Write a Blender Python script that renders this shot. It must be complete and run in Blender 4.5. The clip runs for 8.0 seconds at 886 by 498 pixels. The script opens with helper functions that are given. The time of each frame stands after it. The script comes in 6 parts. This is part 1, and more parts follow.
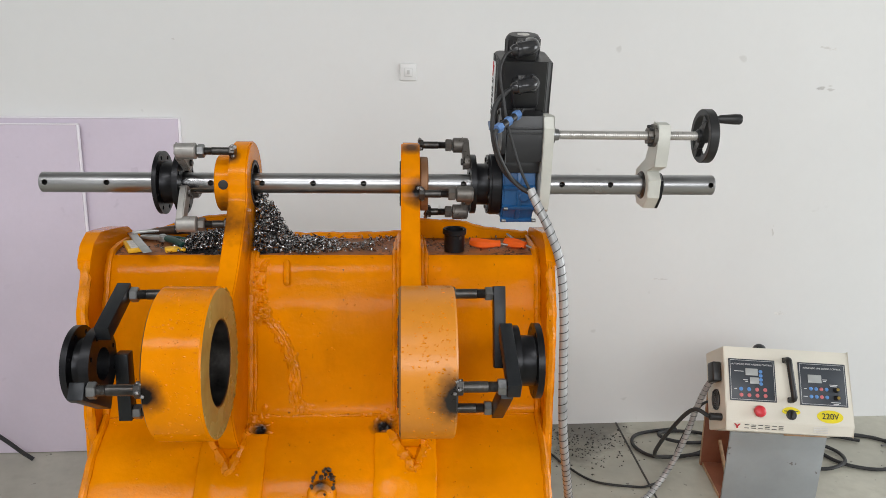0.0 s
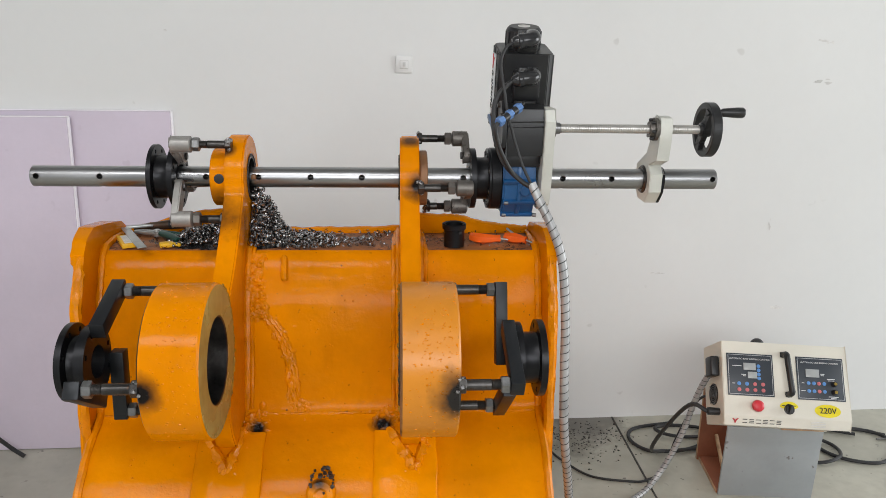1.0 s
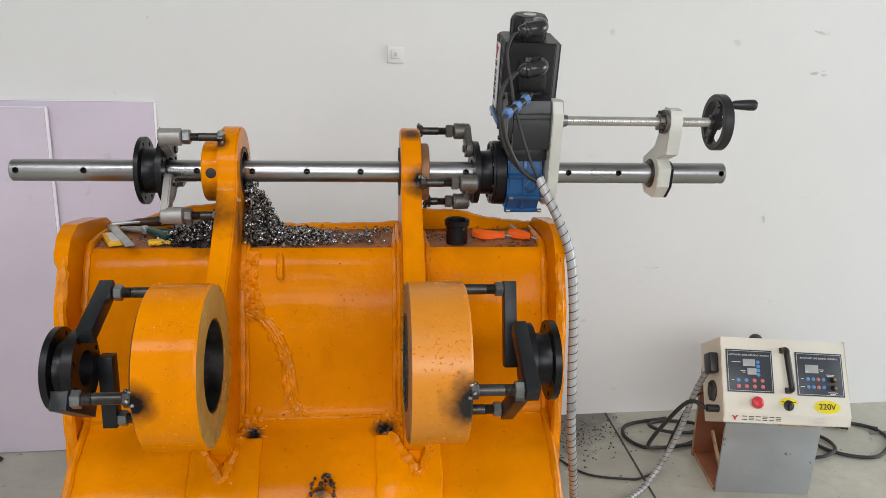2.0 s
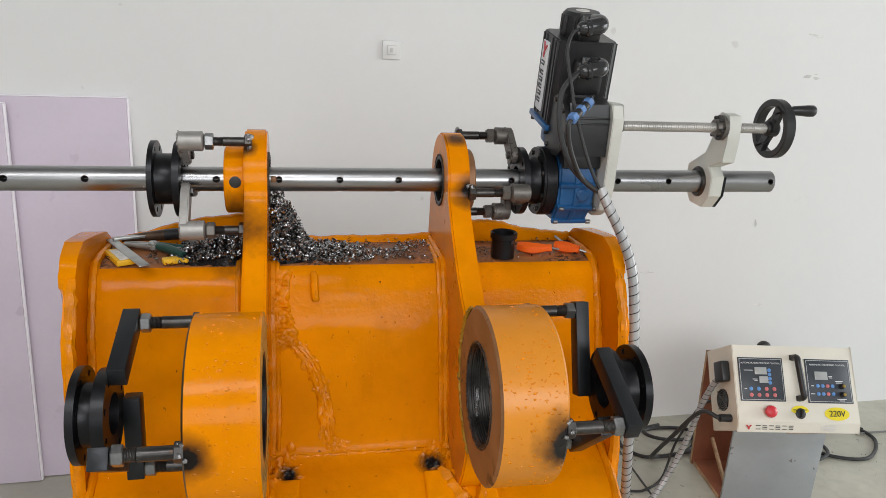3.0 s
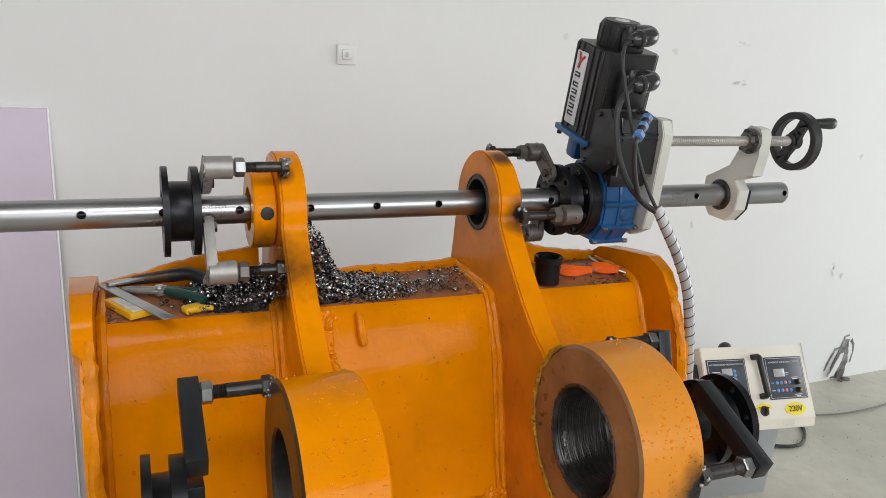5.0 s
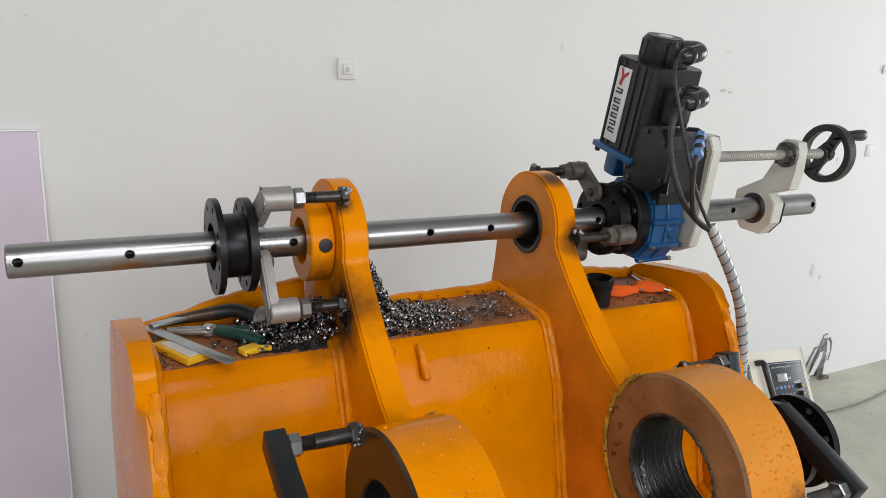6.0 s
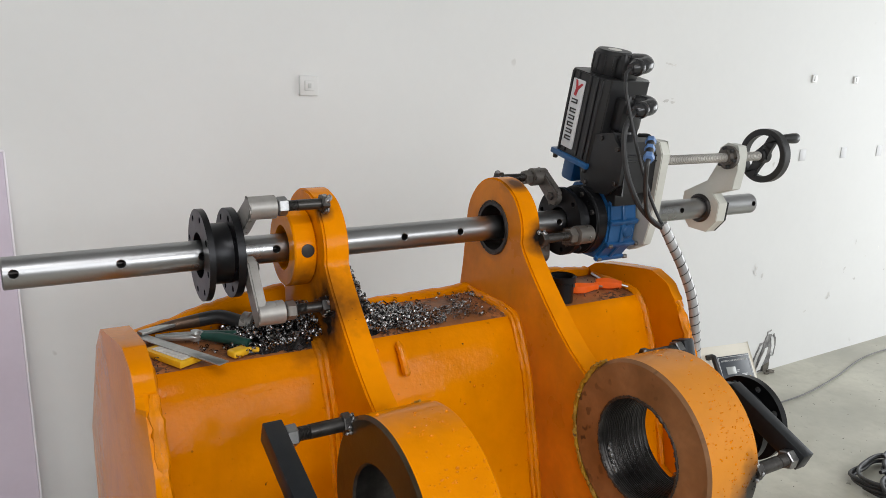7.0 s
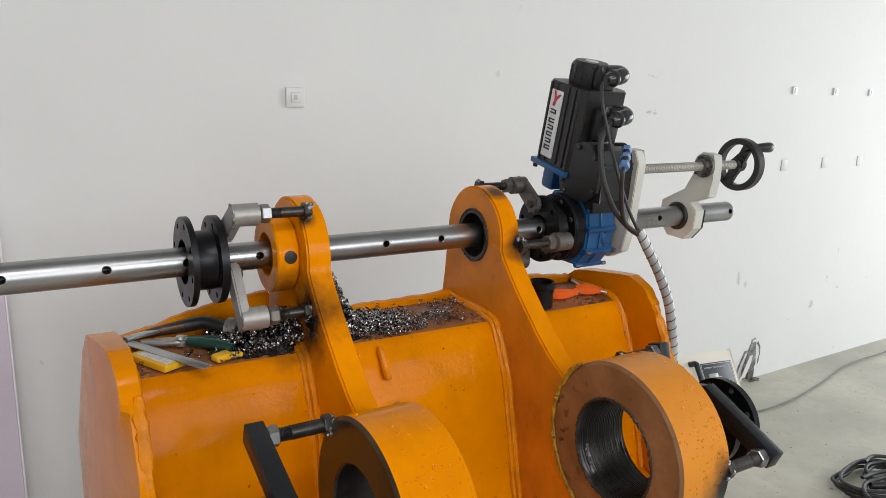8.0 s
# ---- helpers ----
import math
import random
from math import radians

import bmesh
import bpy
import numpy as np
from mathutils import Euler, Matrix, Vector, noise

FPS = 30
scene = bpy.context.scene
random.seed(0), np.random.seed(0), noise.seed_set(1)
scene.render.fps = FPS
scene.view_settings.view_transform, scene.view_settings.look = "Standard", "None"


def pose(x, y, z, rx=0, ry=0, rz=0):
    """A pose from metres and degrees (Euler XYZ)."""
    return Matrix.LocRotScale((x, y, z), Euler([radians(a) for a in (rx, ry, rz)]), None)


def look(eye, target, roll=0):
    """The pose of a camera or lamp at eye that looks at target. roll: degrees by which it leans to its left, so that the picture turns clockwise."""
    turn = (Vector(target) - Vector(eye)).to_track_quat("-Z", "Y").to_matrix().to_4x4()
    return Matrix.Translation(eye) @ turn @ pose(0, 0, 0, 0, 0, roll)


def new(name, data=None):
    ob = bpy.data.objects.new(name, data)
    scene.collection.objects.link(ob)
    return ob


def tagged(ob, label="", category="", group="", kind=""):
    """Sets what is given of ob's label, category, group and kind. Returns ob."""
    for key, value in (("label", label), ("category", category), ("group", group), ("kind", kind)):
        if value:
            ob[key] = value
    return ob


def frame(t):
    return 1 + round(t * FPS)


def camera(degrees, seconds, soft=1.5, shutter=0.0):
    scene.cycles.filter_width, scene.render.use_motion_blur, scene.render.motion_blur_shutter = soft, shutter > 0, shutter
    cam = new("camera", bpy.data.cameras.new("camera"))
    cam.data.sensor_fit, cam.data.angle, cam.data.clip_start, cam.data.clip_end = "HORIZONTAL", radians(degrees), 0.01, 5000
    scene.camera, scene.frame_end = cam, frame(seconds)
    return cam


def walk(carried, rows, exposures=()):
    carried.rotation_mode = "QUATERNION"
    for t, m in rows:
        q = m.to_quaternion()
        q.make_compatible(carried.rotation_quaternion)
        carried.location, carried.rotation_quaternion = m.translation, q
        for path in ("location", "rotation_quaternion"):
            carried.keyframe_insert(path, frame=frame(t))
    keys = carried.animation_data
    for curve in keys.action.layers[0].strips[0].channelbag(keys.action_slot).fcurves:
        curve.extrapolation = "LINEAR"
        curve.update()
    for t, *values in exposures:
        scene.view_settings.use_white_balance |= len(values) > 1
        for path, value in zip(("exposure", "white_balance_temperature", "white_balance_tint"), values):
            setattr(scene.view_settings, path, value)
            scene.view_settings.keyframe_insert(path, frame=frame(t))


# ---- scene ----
cam = camera(60.8, 8.0, 0.75)
METRES, EYE, TILT, LEAN, TURN = 1.5, 1.755, -15.0, -0.8, -2.9
ROWS = [
    (0.0, 0.0, 0.0, 0.0, -0.0, 0.0, 0.0),
    (0.5, -0.0065, 0.0117, 0.0025, -0.39, -0.22, -0.06),
    (1.0, -0.0153, 0.0176, 0.0037, -0.7, -0.54, 0.04),
    (1.5, -0.0262, 0.0209, 0.0032, -1.19, -0.93, 0.3),
    (3.0, -0.2325, 0.1903, 0.0417, -7.82, -1.53, 0.47),
    (3.5, -0.3758, 0.1865, 0.0451, -11.98, -1.4, 1.67),
    (4.0, -0.4457, 0.1852, 0.048, -14.96, -1.6, 2.05),
    (5.5, -0.5077, 0.4339, 0.1113, -20.81, -1.96, 3.0),
    (6.0, -0.596, 0.4408, 0.1256, -23.05, -1.84, 3.97),
    (6.5, -0.6358, 0.4262, 0.1188, -25.26, -1.41, 4.95),
    (7.0, -0.6484, 0.4, 0.1125, -26.82, -0.97, 5.62),
    (7.5, -0.65, 0.3843, 0.1072, -27.47, -0.53, 5.8),
    (8.0, -0.647, 0.3736, 0.1038, -27.51, -0.12, 5.84),
]
EXPOSURES = [(0.0, 0.19), (4.0, 0.18), (6.0, 0.17), (8.0, 0.12)]
walk(cam, [(t, pose(0, 0, EYE, TILT, LEAN, TURN) @ pose(METRES * x, METRES * y, METRES * z, 90 + pitch, roll, yaw)) for t, x, y, z, yaw, pitch, roll in ROWS], EXPOSURES)

# ---- light ----
world = bpy.data.worlds.new("sky")
scene.world = world
world.use_nodes = True
wn = world.node_tree.nodes
sky = wn.new("ShaderNodeTexSky")
sky.sky_type, sky.sun_disc = "NISHITA", False
sky.sun_elevation, sky.sun_rotation = radians(40), radians(200)
wn["Background"].inputs["Strength"].default_value = 0.12
world.node_tree.links.new(sky.outputs[0], wn["Background"].inputs["Color"])


def window_light(name, eye, target, w, h, power, color=(1, 1, 1)):
    lamp = bpy.data.lights.new(name, "AREA")
    lamp.shape, lamp.size, lamp.size_y, lamp.energy, lamp.color = "RECTANGLE", w, h, power, color
    ob = new(name, lamp)
    ob.matrix_world = look(eye, target)
    return ob


# none of these openings is in view; their daylight is assumed
window_light("window_daylight_south", (0.8, -2.95, 2.80), (0.8, 0, 2.10), 4.0, 1.5, 104, (0.98, 0.99, 1.0))
# the roof lamp is added fill from above; no skylight is known
window_light("added_roof_fill", (-1.35, -1.3, 4.62), (-1.35, -1.3, 0), 2.4, 1.1, 90, (0.98, 0.99, 1.0))
window_light("window_daylight_east", (6.9, 0.9, 1.75), (0, 1.1, 1.1), 3.6, 2.7, 208, (0.95, 0.98, 1.0))
# assumed west window; its lamp lifts the bucket's left faces
window_light("assumed_daylight_west", (-4.4, -1.2, 1.9), (0, -0.2, 1.2), 3.0, 2.0, 34, (0.97, 0.985, 1.0))

# ---- materials ----


def mat(name, color, rough=0.5, metal=0.0, vary=0.12, scale=6.0, fine=60.0, bump=0.1, depth=0.002, spots=None, soot=(), coat=0.0, tint=None, rvary=0.15, spec=0.5, grime=None):
    """A painted, cast or machined surface: two scales of mottling, relief, optional dirt spots and soot round welds."""
    m = bpy.data.materials.new(name)
    m.use_nodes = True
    nt = m.node_tree
    nodes, link = nt.nodes, nt.links.new
    bsdf = nodes["Principled BSDF"]
    bsdf.inputs["Metallic"].default_value = metal
    bsdf.inputs["Specular IOR Level"].default_value = spec
    bsdf.inputs["Coat Weight"].default_value = coat
    bsdf.inputs["Coat Roughness"].default_value = 0.08
    geo = nodes.new("ShaderNodeNewGeometry")

    def noise_tex(s, detail=4.0, rough_=0.55):
        n = nodes.new("ShaderNodeTexNoise")
        n.inputs["Scale"].default_value, n.inputs["Detail"].default_value, n.inputs["Roughness"].default_value = s, detail, rough_
        link(geo.outputs["Position"], n.inputs["Vector"])
        return n.outputs["Fac"]

    def ranged(v, a, b, c=0.0, d=1.0):
        n = nodes.new("ShaderNodeMapRange")
        for i, q in enumerate((a, b, c, d)):
            n.inputs[i + 1].default_value = q
        link(v, n.inputs[0])
        return n.outputs[0]

    def mixed(fac, a, b):
        n = nodes.new("ShaderNodeMix")
        n.data_type = "RGBA"
        for sock, q in ((n.inputs[0], fac), (n.inputs[6], a), (n.inputs[7], b)):
            if isinstance(q, bpy.types.NodeSocket):
                link(q, sock)
            else:
                sock.default_value = q if isinstance(q, float) else (*q, 1.0)
        return n.outputs[2]

    big, small = noise_tex(scale), noise_tex(fine, 3.0)
    dark = tuple(c * (1 - 2.2 * vary) for c in color)
    light = tuple(min(1.0, c * (1 + 1.3 * vary)) for c in (tint or color))
    col = mixed(ranged(big, 0.3, 0.7), dark, light)
    col = mixed(ranged(small, 0.35, 0.75, 0.0, min(1.0, 2.5 * vary)), col, tuple(c * 0.72 for c in color))
    if grime:
        g_scale, g_from, g_to, g_color, g_most = grime
        film = ranged(noise_tex(g_scale, 6.0, 0.62), g_from, g_to, 0.0, g_most)
        streak = nodes.new("ShaderNodeMapping")
        streak.inputs["Scale"].default_value = (1.0, 1.0, 0.22)
        link(geo.outputs["Position"], streak.inputs["Vector"])
        runs = nodes.new("ShaderNodeTexNoise")
        runs.inputs["Scale"].default_value, runs.inputs["Detail"].default_value = g_scale * 6.0, 5.0
        link(streak.outputs[0], runs.inputs["Vector"])
        col = mixed(film, col, g_color)
        col = mixed(ranged(runs.outputs["Fac"], 0.55, 0.75, 0.0, g_most * 0.6), col, g_color)
    rough_v = ranged(big, 0.3, 0.7, max(0.03, rough - rvary * rough), min(1.0, rough + rvary * rough))
    if spots:
        s_scale, s_from, s_color = spots
        fleck = ranged(noise_tex(s_scale, 2.0), s_from, s_from + 0.04)
        patch = ranged(noise_tex(s_scale * 0.13, 2.0), 0.45, 0.6)
        n = nodes.new("ShaderNodeMath")
        n.operation = "MULTIPLY"
        link(fleck, n.inputs[0]), link(patch, n.inputs[1])
        col = mixed(n.outputs[0], col, s_color)
    for (sx, sy, sz), reach, s_col in soot:
        d = nodes.new("ShaderNodeVectorMath")
        d.operation = "DISTANCE"
        d.inputs[1].default_value = (sx, sy, sz)
        link(geo.outputs["Position"], d.inputs[0])
        wob = nodes.new("ShaderNodeMath")
        wob.operation = "MULTIPLY_ADD"
        wob.inputs[1].default_value = reach * 0.9
        link(noise_tex(26.0, 3.0), wob.inputs[0])
        link(d.outputs["Value"], wob.inputs[2])
        col = mixed(ranged(wob.outputs[0], reach * 1.70, reach * 0.90), col, s_col)
    link(col, bsdf.inputs["Base Color"])
    link(rough_v, bsdf.inputs["Roughness"])
    if bump:
        b = nodes.new("ShaderNodeBump")
        b.inputs["Strength"].default_value, b.inputs["Distance"].default_value = bump, depth
        h = nodes.new("ShaderNodeMath")
        h.operation = "MULTIPLY_ADD"
        h.inputs[1].default_value = 0.35
        link(noise_tex(fine * 2.2, 3.0), h.inputs[0])
        link(noise_tex(scale * 3.0, 4.0), h.inputs[2])
        link(h.outputs[0], b.inputs["Height"])
        link(b.outputs[0], bsdf.inputs["Normal"])
    return m


ORANGE = (0.74, 0.226, 0.0)
SOOT = (0.012, 0.010, 0.009)
BROWN = (0.10, 0.042, 0.014)
WELDS = [((-0.512, 1.374, 1.085), 0.042, SOOT), ((0.112, 1.378, 1.075), 0.058, SOOT), ((-0.470, 1.915, 1.295), 0.085, SOOT), ((-0.440, 1.950, 1.480), 0.022, BROWN),
         ((0.040, 1.905, 1.393), 0.040, SOOT), ((-0.360, 1.745, 0.815), 0.024, SOOT), ((-0.050, 1.755, 0.808), 0.030, SOOT), ((-0.196, 1.600, 0.752), 0.028, SOOT),
         ((0.050, 2.080, 1.500), 0.022, BROWN), ((0.020, 1.990, 1.505), 0.030, BROWN), ((-0.008, 2.03, 1.394), 0.060, (0.24, 0.10, 0.04))]
# tanner orange than M_paint, used on the right-hand ring only
M_dull = mat("tan_orange", (0.66, 0.238, 0.018), 0.30, 0, 0.06, 6, 55, 0.35, 0.002, spots=(120.0, 0.74, (0.09, 0.035, 0.01)), soot=WELDS, spec=0.40, grime=(3.0, 0.45, 0.75, (0.42, 0.16, 0.02), 0.35))
M_paint = mat("orange_paint", ORANGE, 0.15, 0, 0.05, 5, 48, 0.40, 0.003, spots=(120.0, 0.74, (0.09, 0.035, 0.01)), soot=WELDS, spec=0.08, tint=(0.77, 0.246, 0.0), grime=(3.2, 0.45, 0.75, (0.42, 0.120, 0.0), 0.35))
M_shell = mat("orange_paint_worn", ORANGE, 0.11, 0, 0.06, 4, 42, 0.55, 0.004, spots=(80.0, 0.715, (0.07, 0.028, 0.01)), soot=WELDS, spec=0.065, tint=(0.77, 0.246, 0.0), grime=(3.2, 0.45, 0.75, (0.40, 0.112, 0.0), 0.40))
M_dirt = mat("oily_dirt_on_paint", (0.34, 0.125, 0.04), 0.55, 0, 0.30, 14, 90, 0.6, 0.003, spots=(110.0, 0.50, (0.03, 0.016, 0.012)))
M_weld = mat("painted_weld", (0.73, 0.226, 0.0), 0.2, 0, 0.10, 20, 120, 0.6, 0.004, spots=(150.0, 0.68, (0.20, 0.07, 0.012)), soot=WELDS, spec=0.26)
M_weldyellow = mat("yellowed_weld_paint", (0.44, 0.225, 0.012), 0.5, 0, 0.25, 40, 160, 0.8, 0.004, spots=(150.0, 0.62, (0.10, 0.05, 0.015)))
# much darker brown than the other ring faces; left ring's outer face
M_darkface = mat("dark_brown_face", (0.060, 0.038, 0.018), 0.34, 0.3, 0.25, 11, 80, 0.25, 0.001, spots=(24.0, 0.62, (0.02, 0.012, 0.008)))
M_burnt = mat("burnt_black_rim", (0.045, 0.033, 0.027), 0.45, 0.2, 0.4, 40, 160, 0.7, 0.002)
M_rustface = mat("rusty_machined_face", (0.29, 0.140, 0.060), 0.50, 0.15, 0.20, 12, 70, 0.25, 0.001, spots=(28.0, 0.60, (0.035, 0.018, 0.013)))
M_olive = mat("yellowed_greasy_face", (0.31, 0.285, 0.10), 0.26, 0.1, 0.15, 9, 90, 0.2, 0.001)
M_bore = mat("dark_bored_steel", (0.062, 0.057, 0.054), 0.36, 0.75, 0.35, 18, 120, 0.4, 0.001)
M_earface = mat("worn_orange_brown_paint", (0.70, 0.222, 0.010), 0.30, 0, 0.10, 9, 60, 0.25, 0.0015, soot=WELDS, spec=0.25, grime=(5.0, 0.45, 0.75, (0.42, 0.14, 0.02), 0.45))
M_oxide = mat("black_oxide_steel", (0.014, 0.014, 0.016), 0.36, 0.6, 0.20, 14, 150, 0.12, 0.0006)
M_arm = mat("blackened_bar_steel", (0.021, 0.023, 0.026), 0.42, 0.5, 0.20, 12, 140, 0.15, 0.0006)
M_stud = mat("threaded_dark_steel", (0.085, 0.080, 0.076), 0.38, 0.85, 0.25, 20, 220, 0.3, 0.0006, spots=(140.0, 0.6, (0.07, 0.04, 0.025)))
M_nut = mat("zinc_plated_steel", (0.27, 0.27, 0.27), 0.33, 0.9, 0.2, 25, 160, 0.15, 0.0005)
M_slag = mat("bright_bead_metal", (0.42, 0.41, 0.41), 0.30, 0.9, 0.4, 60, 200, 0.9, 0.003, spots=(160.0, 0.52, (0.03, 0.028, 0.026)))
M_cast = mat("cast_steel_arm", (0.36, 0.345, 0.325), 0.46, 0.55, 0.12, 15, 130, 0.3, 0.0007, spots=(95.0, 0.63, (0.12, 0.10, 0.08)))
M_cast_dk = mat("greasy_cast_steel_arm", (0.17, 0.155, 0.14), 0.45, 0.6, 0.18, 15, 130, 0.3, 0.0007, spots=(95.0, 0.60, (0.05, 0.04, 0.03)))
M_chrome = mat("ground_steel_bar", (0.36, 0.36, 0.365), 0.30, 1.0, 0.05, 3, 240, 0.03, 0.0003, rvary=0.3)
M_screw = mat("lead_screw_steel", (0.62, 0.60, 0.57), 0.38, 0.75, 0.10, 9, 160, 0.05, 0.0004)
M_alu = mat("anodised_aluminium_plate", (0.60, 0.60, 0.55), 0.50, 0.25, 0.05, 8, 160, 0.1, 0.0005)
M_black = mat("black_motor_enamel", (0.011, 0.011, 0.012), 0.38, 0, 0.15, 10, 120, 0.18, 0.0006)
M_plastic = mat("black_plastic", (0.015, 0.015, 0.016), 0.42, 0, 0.12, 12, 140, 0.12, 0.0005)
M_glossblk = mat("glossy_black_connector", (0.030, 0.030, 0.032), 0.20, 0.2, 0.15, 12, 120, 0.1, 0.0005)
M_blue = mat("blue_gearcase_enamel", (0.010, 0.085, 0.235), 0.36, 0, 0.12, 14, 110, 0.25, 0.0008, coat=0.1)
M_bluecon = mat("blue_plastic_coupling", (0.11, 0.22, 0.46), 0.45, 0, 0.10, 18, 120, 0.15, 0.0006)
M_rubber = mat("black_cable_rubber", (0.022, 0.022, 0.023), 0.50, 0, 0.15, 15, 120, 0.1, 0.0006)
M_greycable = mat("grey_dusty_cable", (0.16, 0.16, 0.155), 0.6, 0, 0.15, 15, 120, 0.1, 0.0006)
M_conduit = mat("galvanised_spiral_sleeve", (0.42, 0.42, 0.42), 0.42, 0.35, 0.14, 14, 120, 0.15, 0.0006)
M_box = mat("cream_powder_coat", (0.72, 0.69, 0.60), 0.45, 0, 0.03, 5, 180, 0.12, 0.0004)
M_panel = mat("dark_blue_grey_membrane", (0.040, 0.048, 0.060), 0.42, 0, 0.06, 8, 150, 0.05, 0.0003)
M_line = mat("white_print", (0.72, 0.73, 0.74), 0.5, 0, 0.02, 20, 100, 0)
M_lcd = mat("grey_display_glass", (0.40, 0.42, 0.42), 0.2, 0, 0.04, 20, 100, 0)
M_btnblue = mat("blue_key", (0.10, 0.27, 0.60), 0.4, 0, 0.05, 30, 100, 0)
M_btnred = mat("pink_red_key", (0.62, 0.16, 0.17), 0.4, 0, 0.05, 30, 100, 0)
M_red = mat("red_mushroom_button", (0.62, 0.030, 0.045), 0.35, 0, 0.05, 20, 100, 0.05)
M_yellow = mat("yellow_sticker", (0.80, 0.66, 0.010), 0.45, 0, 0.04, 15, 120, 0.03)
M_brass = mat("brass_knob_cap", (0.60, 0.42, 0.12), 0.3, 0.9, 0.1, 30, 120, 0.05)
M_logo = mat("red_print", (0.50, 0.03, 0.04), 0.5, 0, 0.05, 30, 100, 0)
M_ink = mat("black_print", (0.02, 0.02, 0.02), 0.5, 0, 0.05, 30, 100, 0)
M_wallpaint = mat("white_wall_plaster", (0.72, 0.722, 0.715), 0.75, 0, 0.018, 0.9, 25, 0.15, 0.003, spots=(9.0, 0.735, (0.52, 0.51, 0.49)))
M_scuff = mat("grey_wall_scuff", (0.73, 0.72, 0.70), 0.8, 0, 0.2, 12, 60, 0.2)
M_hole = mat("plaster_hole_grey", (0.26, 0.255, 0.25), 0.9, 0, 0.4, 18, 60, 0.8, 0.01)
M_floor = mat("grey_green_cement_floor", (0.45, 0.435, 0.365), 0.42, 0, 0.13, 1.7, 22, 0.3, 0.003, spots=(26.0, 0.68, (0.16, 0.15, 0.13)), soot=[((0.84, 3.20, 0.0), 0.19, (0.15, 0.14, 0.12)), ((0.76, 3.02, 0.0), 0.13, (0.20, 0.19, 0.155)), ((0.98, 3.27, 0.0), 0.10, (0.17, 0.16, 0.135))], grime=(2.4, 0.50, 0.75, (0.27, 0.255, 0.20), 0.45))
M_crack = mat("dark_joint_dust", (0.07, 0.065, 0.06), 0.9, 0, 0.3, 30, 90, 0.4)
M_dust = mat("grey_brown_dust", (0.17, 0.155, 0.13), 0.9, 0, 0.3, 30, 90, 0.4)
# greys for unseen walls and ceiling, chosen to keep reflections on the paint low
M_backwall = mat("unseen_wall_grey", (0.38, 0.38, 0.375), 0.75, 0, 0.03, 0.9, 25, 0.15, 0.003)
M_ceil = mat("unseen_ceiling_grey", (0.30, 0.30, 0.295), 0.8, 0, 0.02, 1.5, 25, 0.1)
M_board = mat("lilac_foam_board", (0.60, 0.53, 0.62), 0.7, 0, 0.035, 2.2, 60, 0.15, 0.001, spots=(13.0, 0.69, (0.47, 0.40, 0.48)))
M_boardedge = mat("pale_board_edge", (0.83, 0.80, 0.84), 0.7, 0, 0.03, 12, 60, 0.1)
M_switch = mat("white_switch_plastic", (0.70, 0.70, 0.69), 0.35, 0, 0.01, 10, 80, 0)
M_socket = mat("faded_grey_socket", (0.55, 0.55, 0.56), 0.5, 0, 0.05, 14, 90, 0.1)
M_switchline = mat("grey_switch_gap", (0.52, 0.52, 0.51), 0.5, 0, 0.02, 10, 80, 0)
M_sheet = mat("grey_painted_board", (0.36, 0.385, 0.40), 0.40, 0.1, 0.06, 3.5, 60, 0.1, 0.0006, spots=(30.0, 0.70, (0.16, 0.15, 0.14)))
M_ply = mat("red_brown_film_plywood", (0.27, 0.095, 0.050), 0.42, 0, 0.13, 6, 70, 0.15, 0.0008)
M_plyedge = mat("raw_plywood_edge", (0.52, 0.34, 0.20), 0.7, 0, 0.2, 25, 140, 0.2)
M_ruler = mat("brushed_steel_ruler", (0.46, 0.47, 0.46), 0.33, 0.8, 0.12, 30, 200, 0.08, 0.0003)
M_boxyellow = mat("yellow_card_box", (0.80, 0.45, 0.012), 0.5, 0, 0.06, 25, 120, 0.05)
M_boxwhite = mat("printed_white_label", (0.66, 0.64, 0.60), 0.5, 0, 0.12, 60, 200, 0.05)
M_green = mat("dark_green_grip", (0.010, 0.055, 0.042), 0.4, 0, 0.2, 20, 120, 0.15)
M_grip = mat("brown_black_tool_steel", (0.12, 0.075, 0.05), 0.4, 0.6, 0.3, 25, 120, 0.2)
M_orangegrip = mat("bright_orange_plastic", (0.85, 0.125, 0.012), 0.32, 0, 0.06, 20, 120, 0.08)
M_chip = mat("curled_steel_swarf", (0.42, 0.41, 0.41), 0.24, 1.0, 0.4, 60, 240, 0.0)
M_chip_dk = mat("blued_dark_swarf", (0.21, 0.20, 0.20), 0.25, 0.95, 0.4, 60, 240, 0.0)
M_glass = bpy.data.materials.new("window_glass")
M_glass.use_nodes = True
M_glass.node_tree.nodes["Principled BSDF"].inputs["Transmission Weight"].default_value = 1.0
M_glass.node_tree.nodes["Principled BSDF"].inputs["Roughness"].default_value = 0.02

# ---- building helpers ----


def thing(name, at, label, category, group="", kind=""):
    ob = new(name)
    ob.location = at
    ob.empty_display_size = 0.05
    return tagged(ob, label, category, group, kind)


def base_of(ob):
    p = Vector((0, 0, 0))
    while ob is not None:
        p = p + ob.location
        ob = ob.parent
    return p


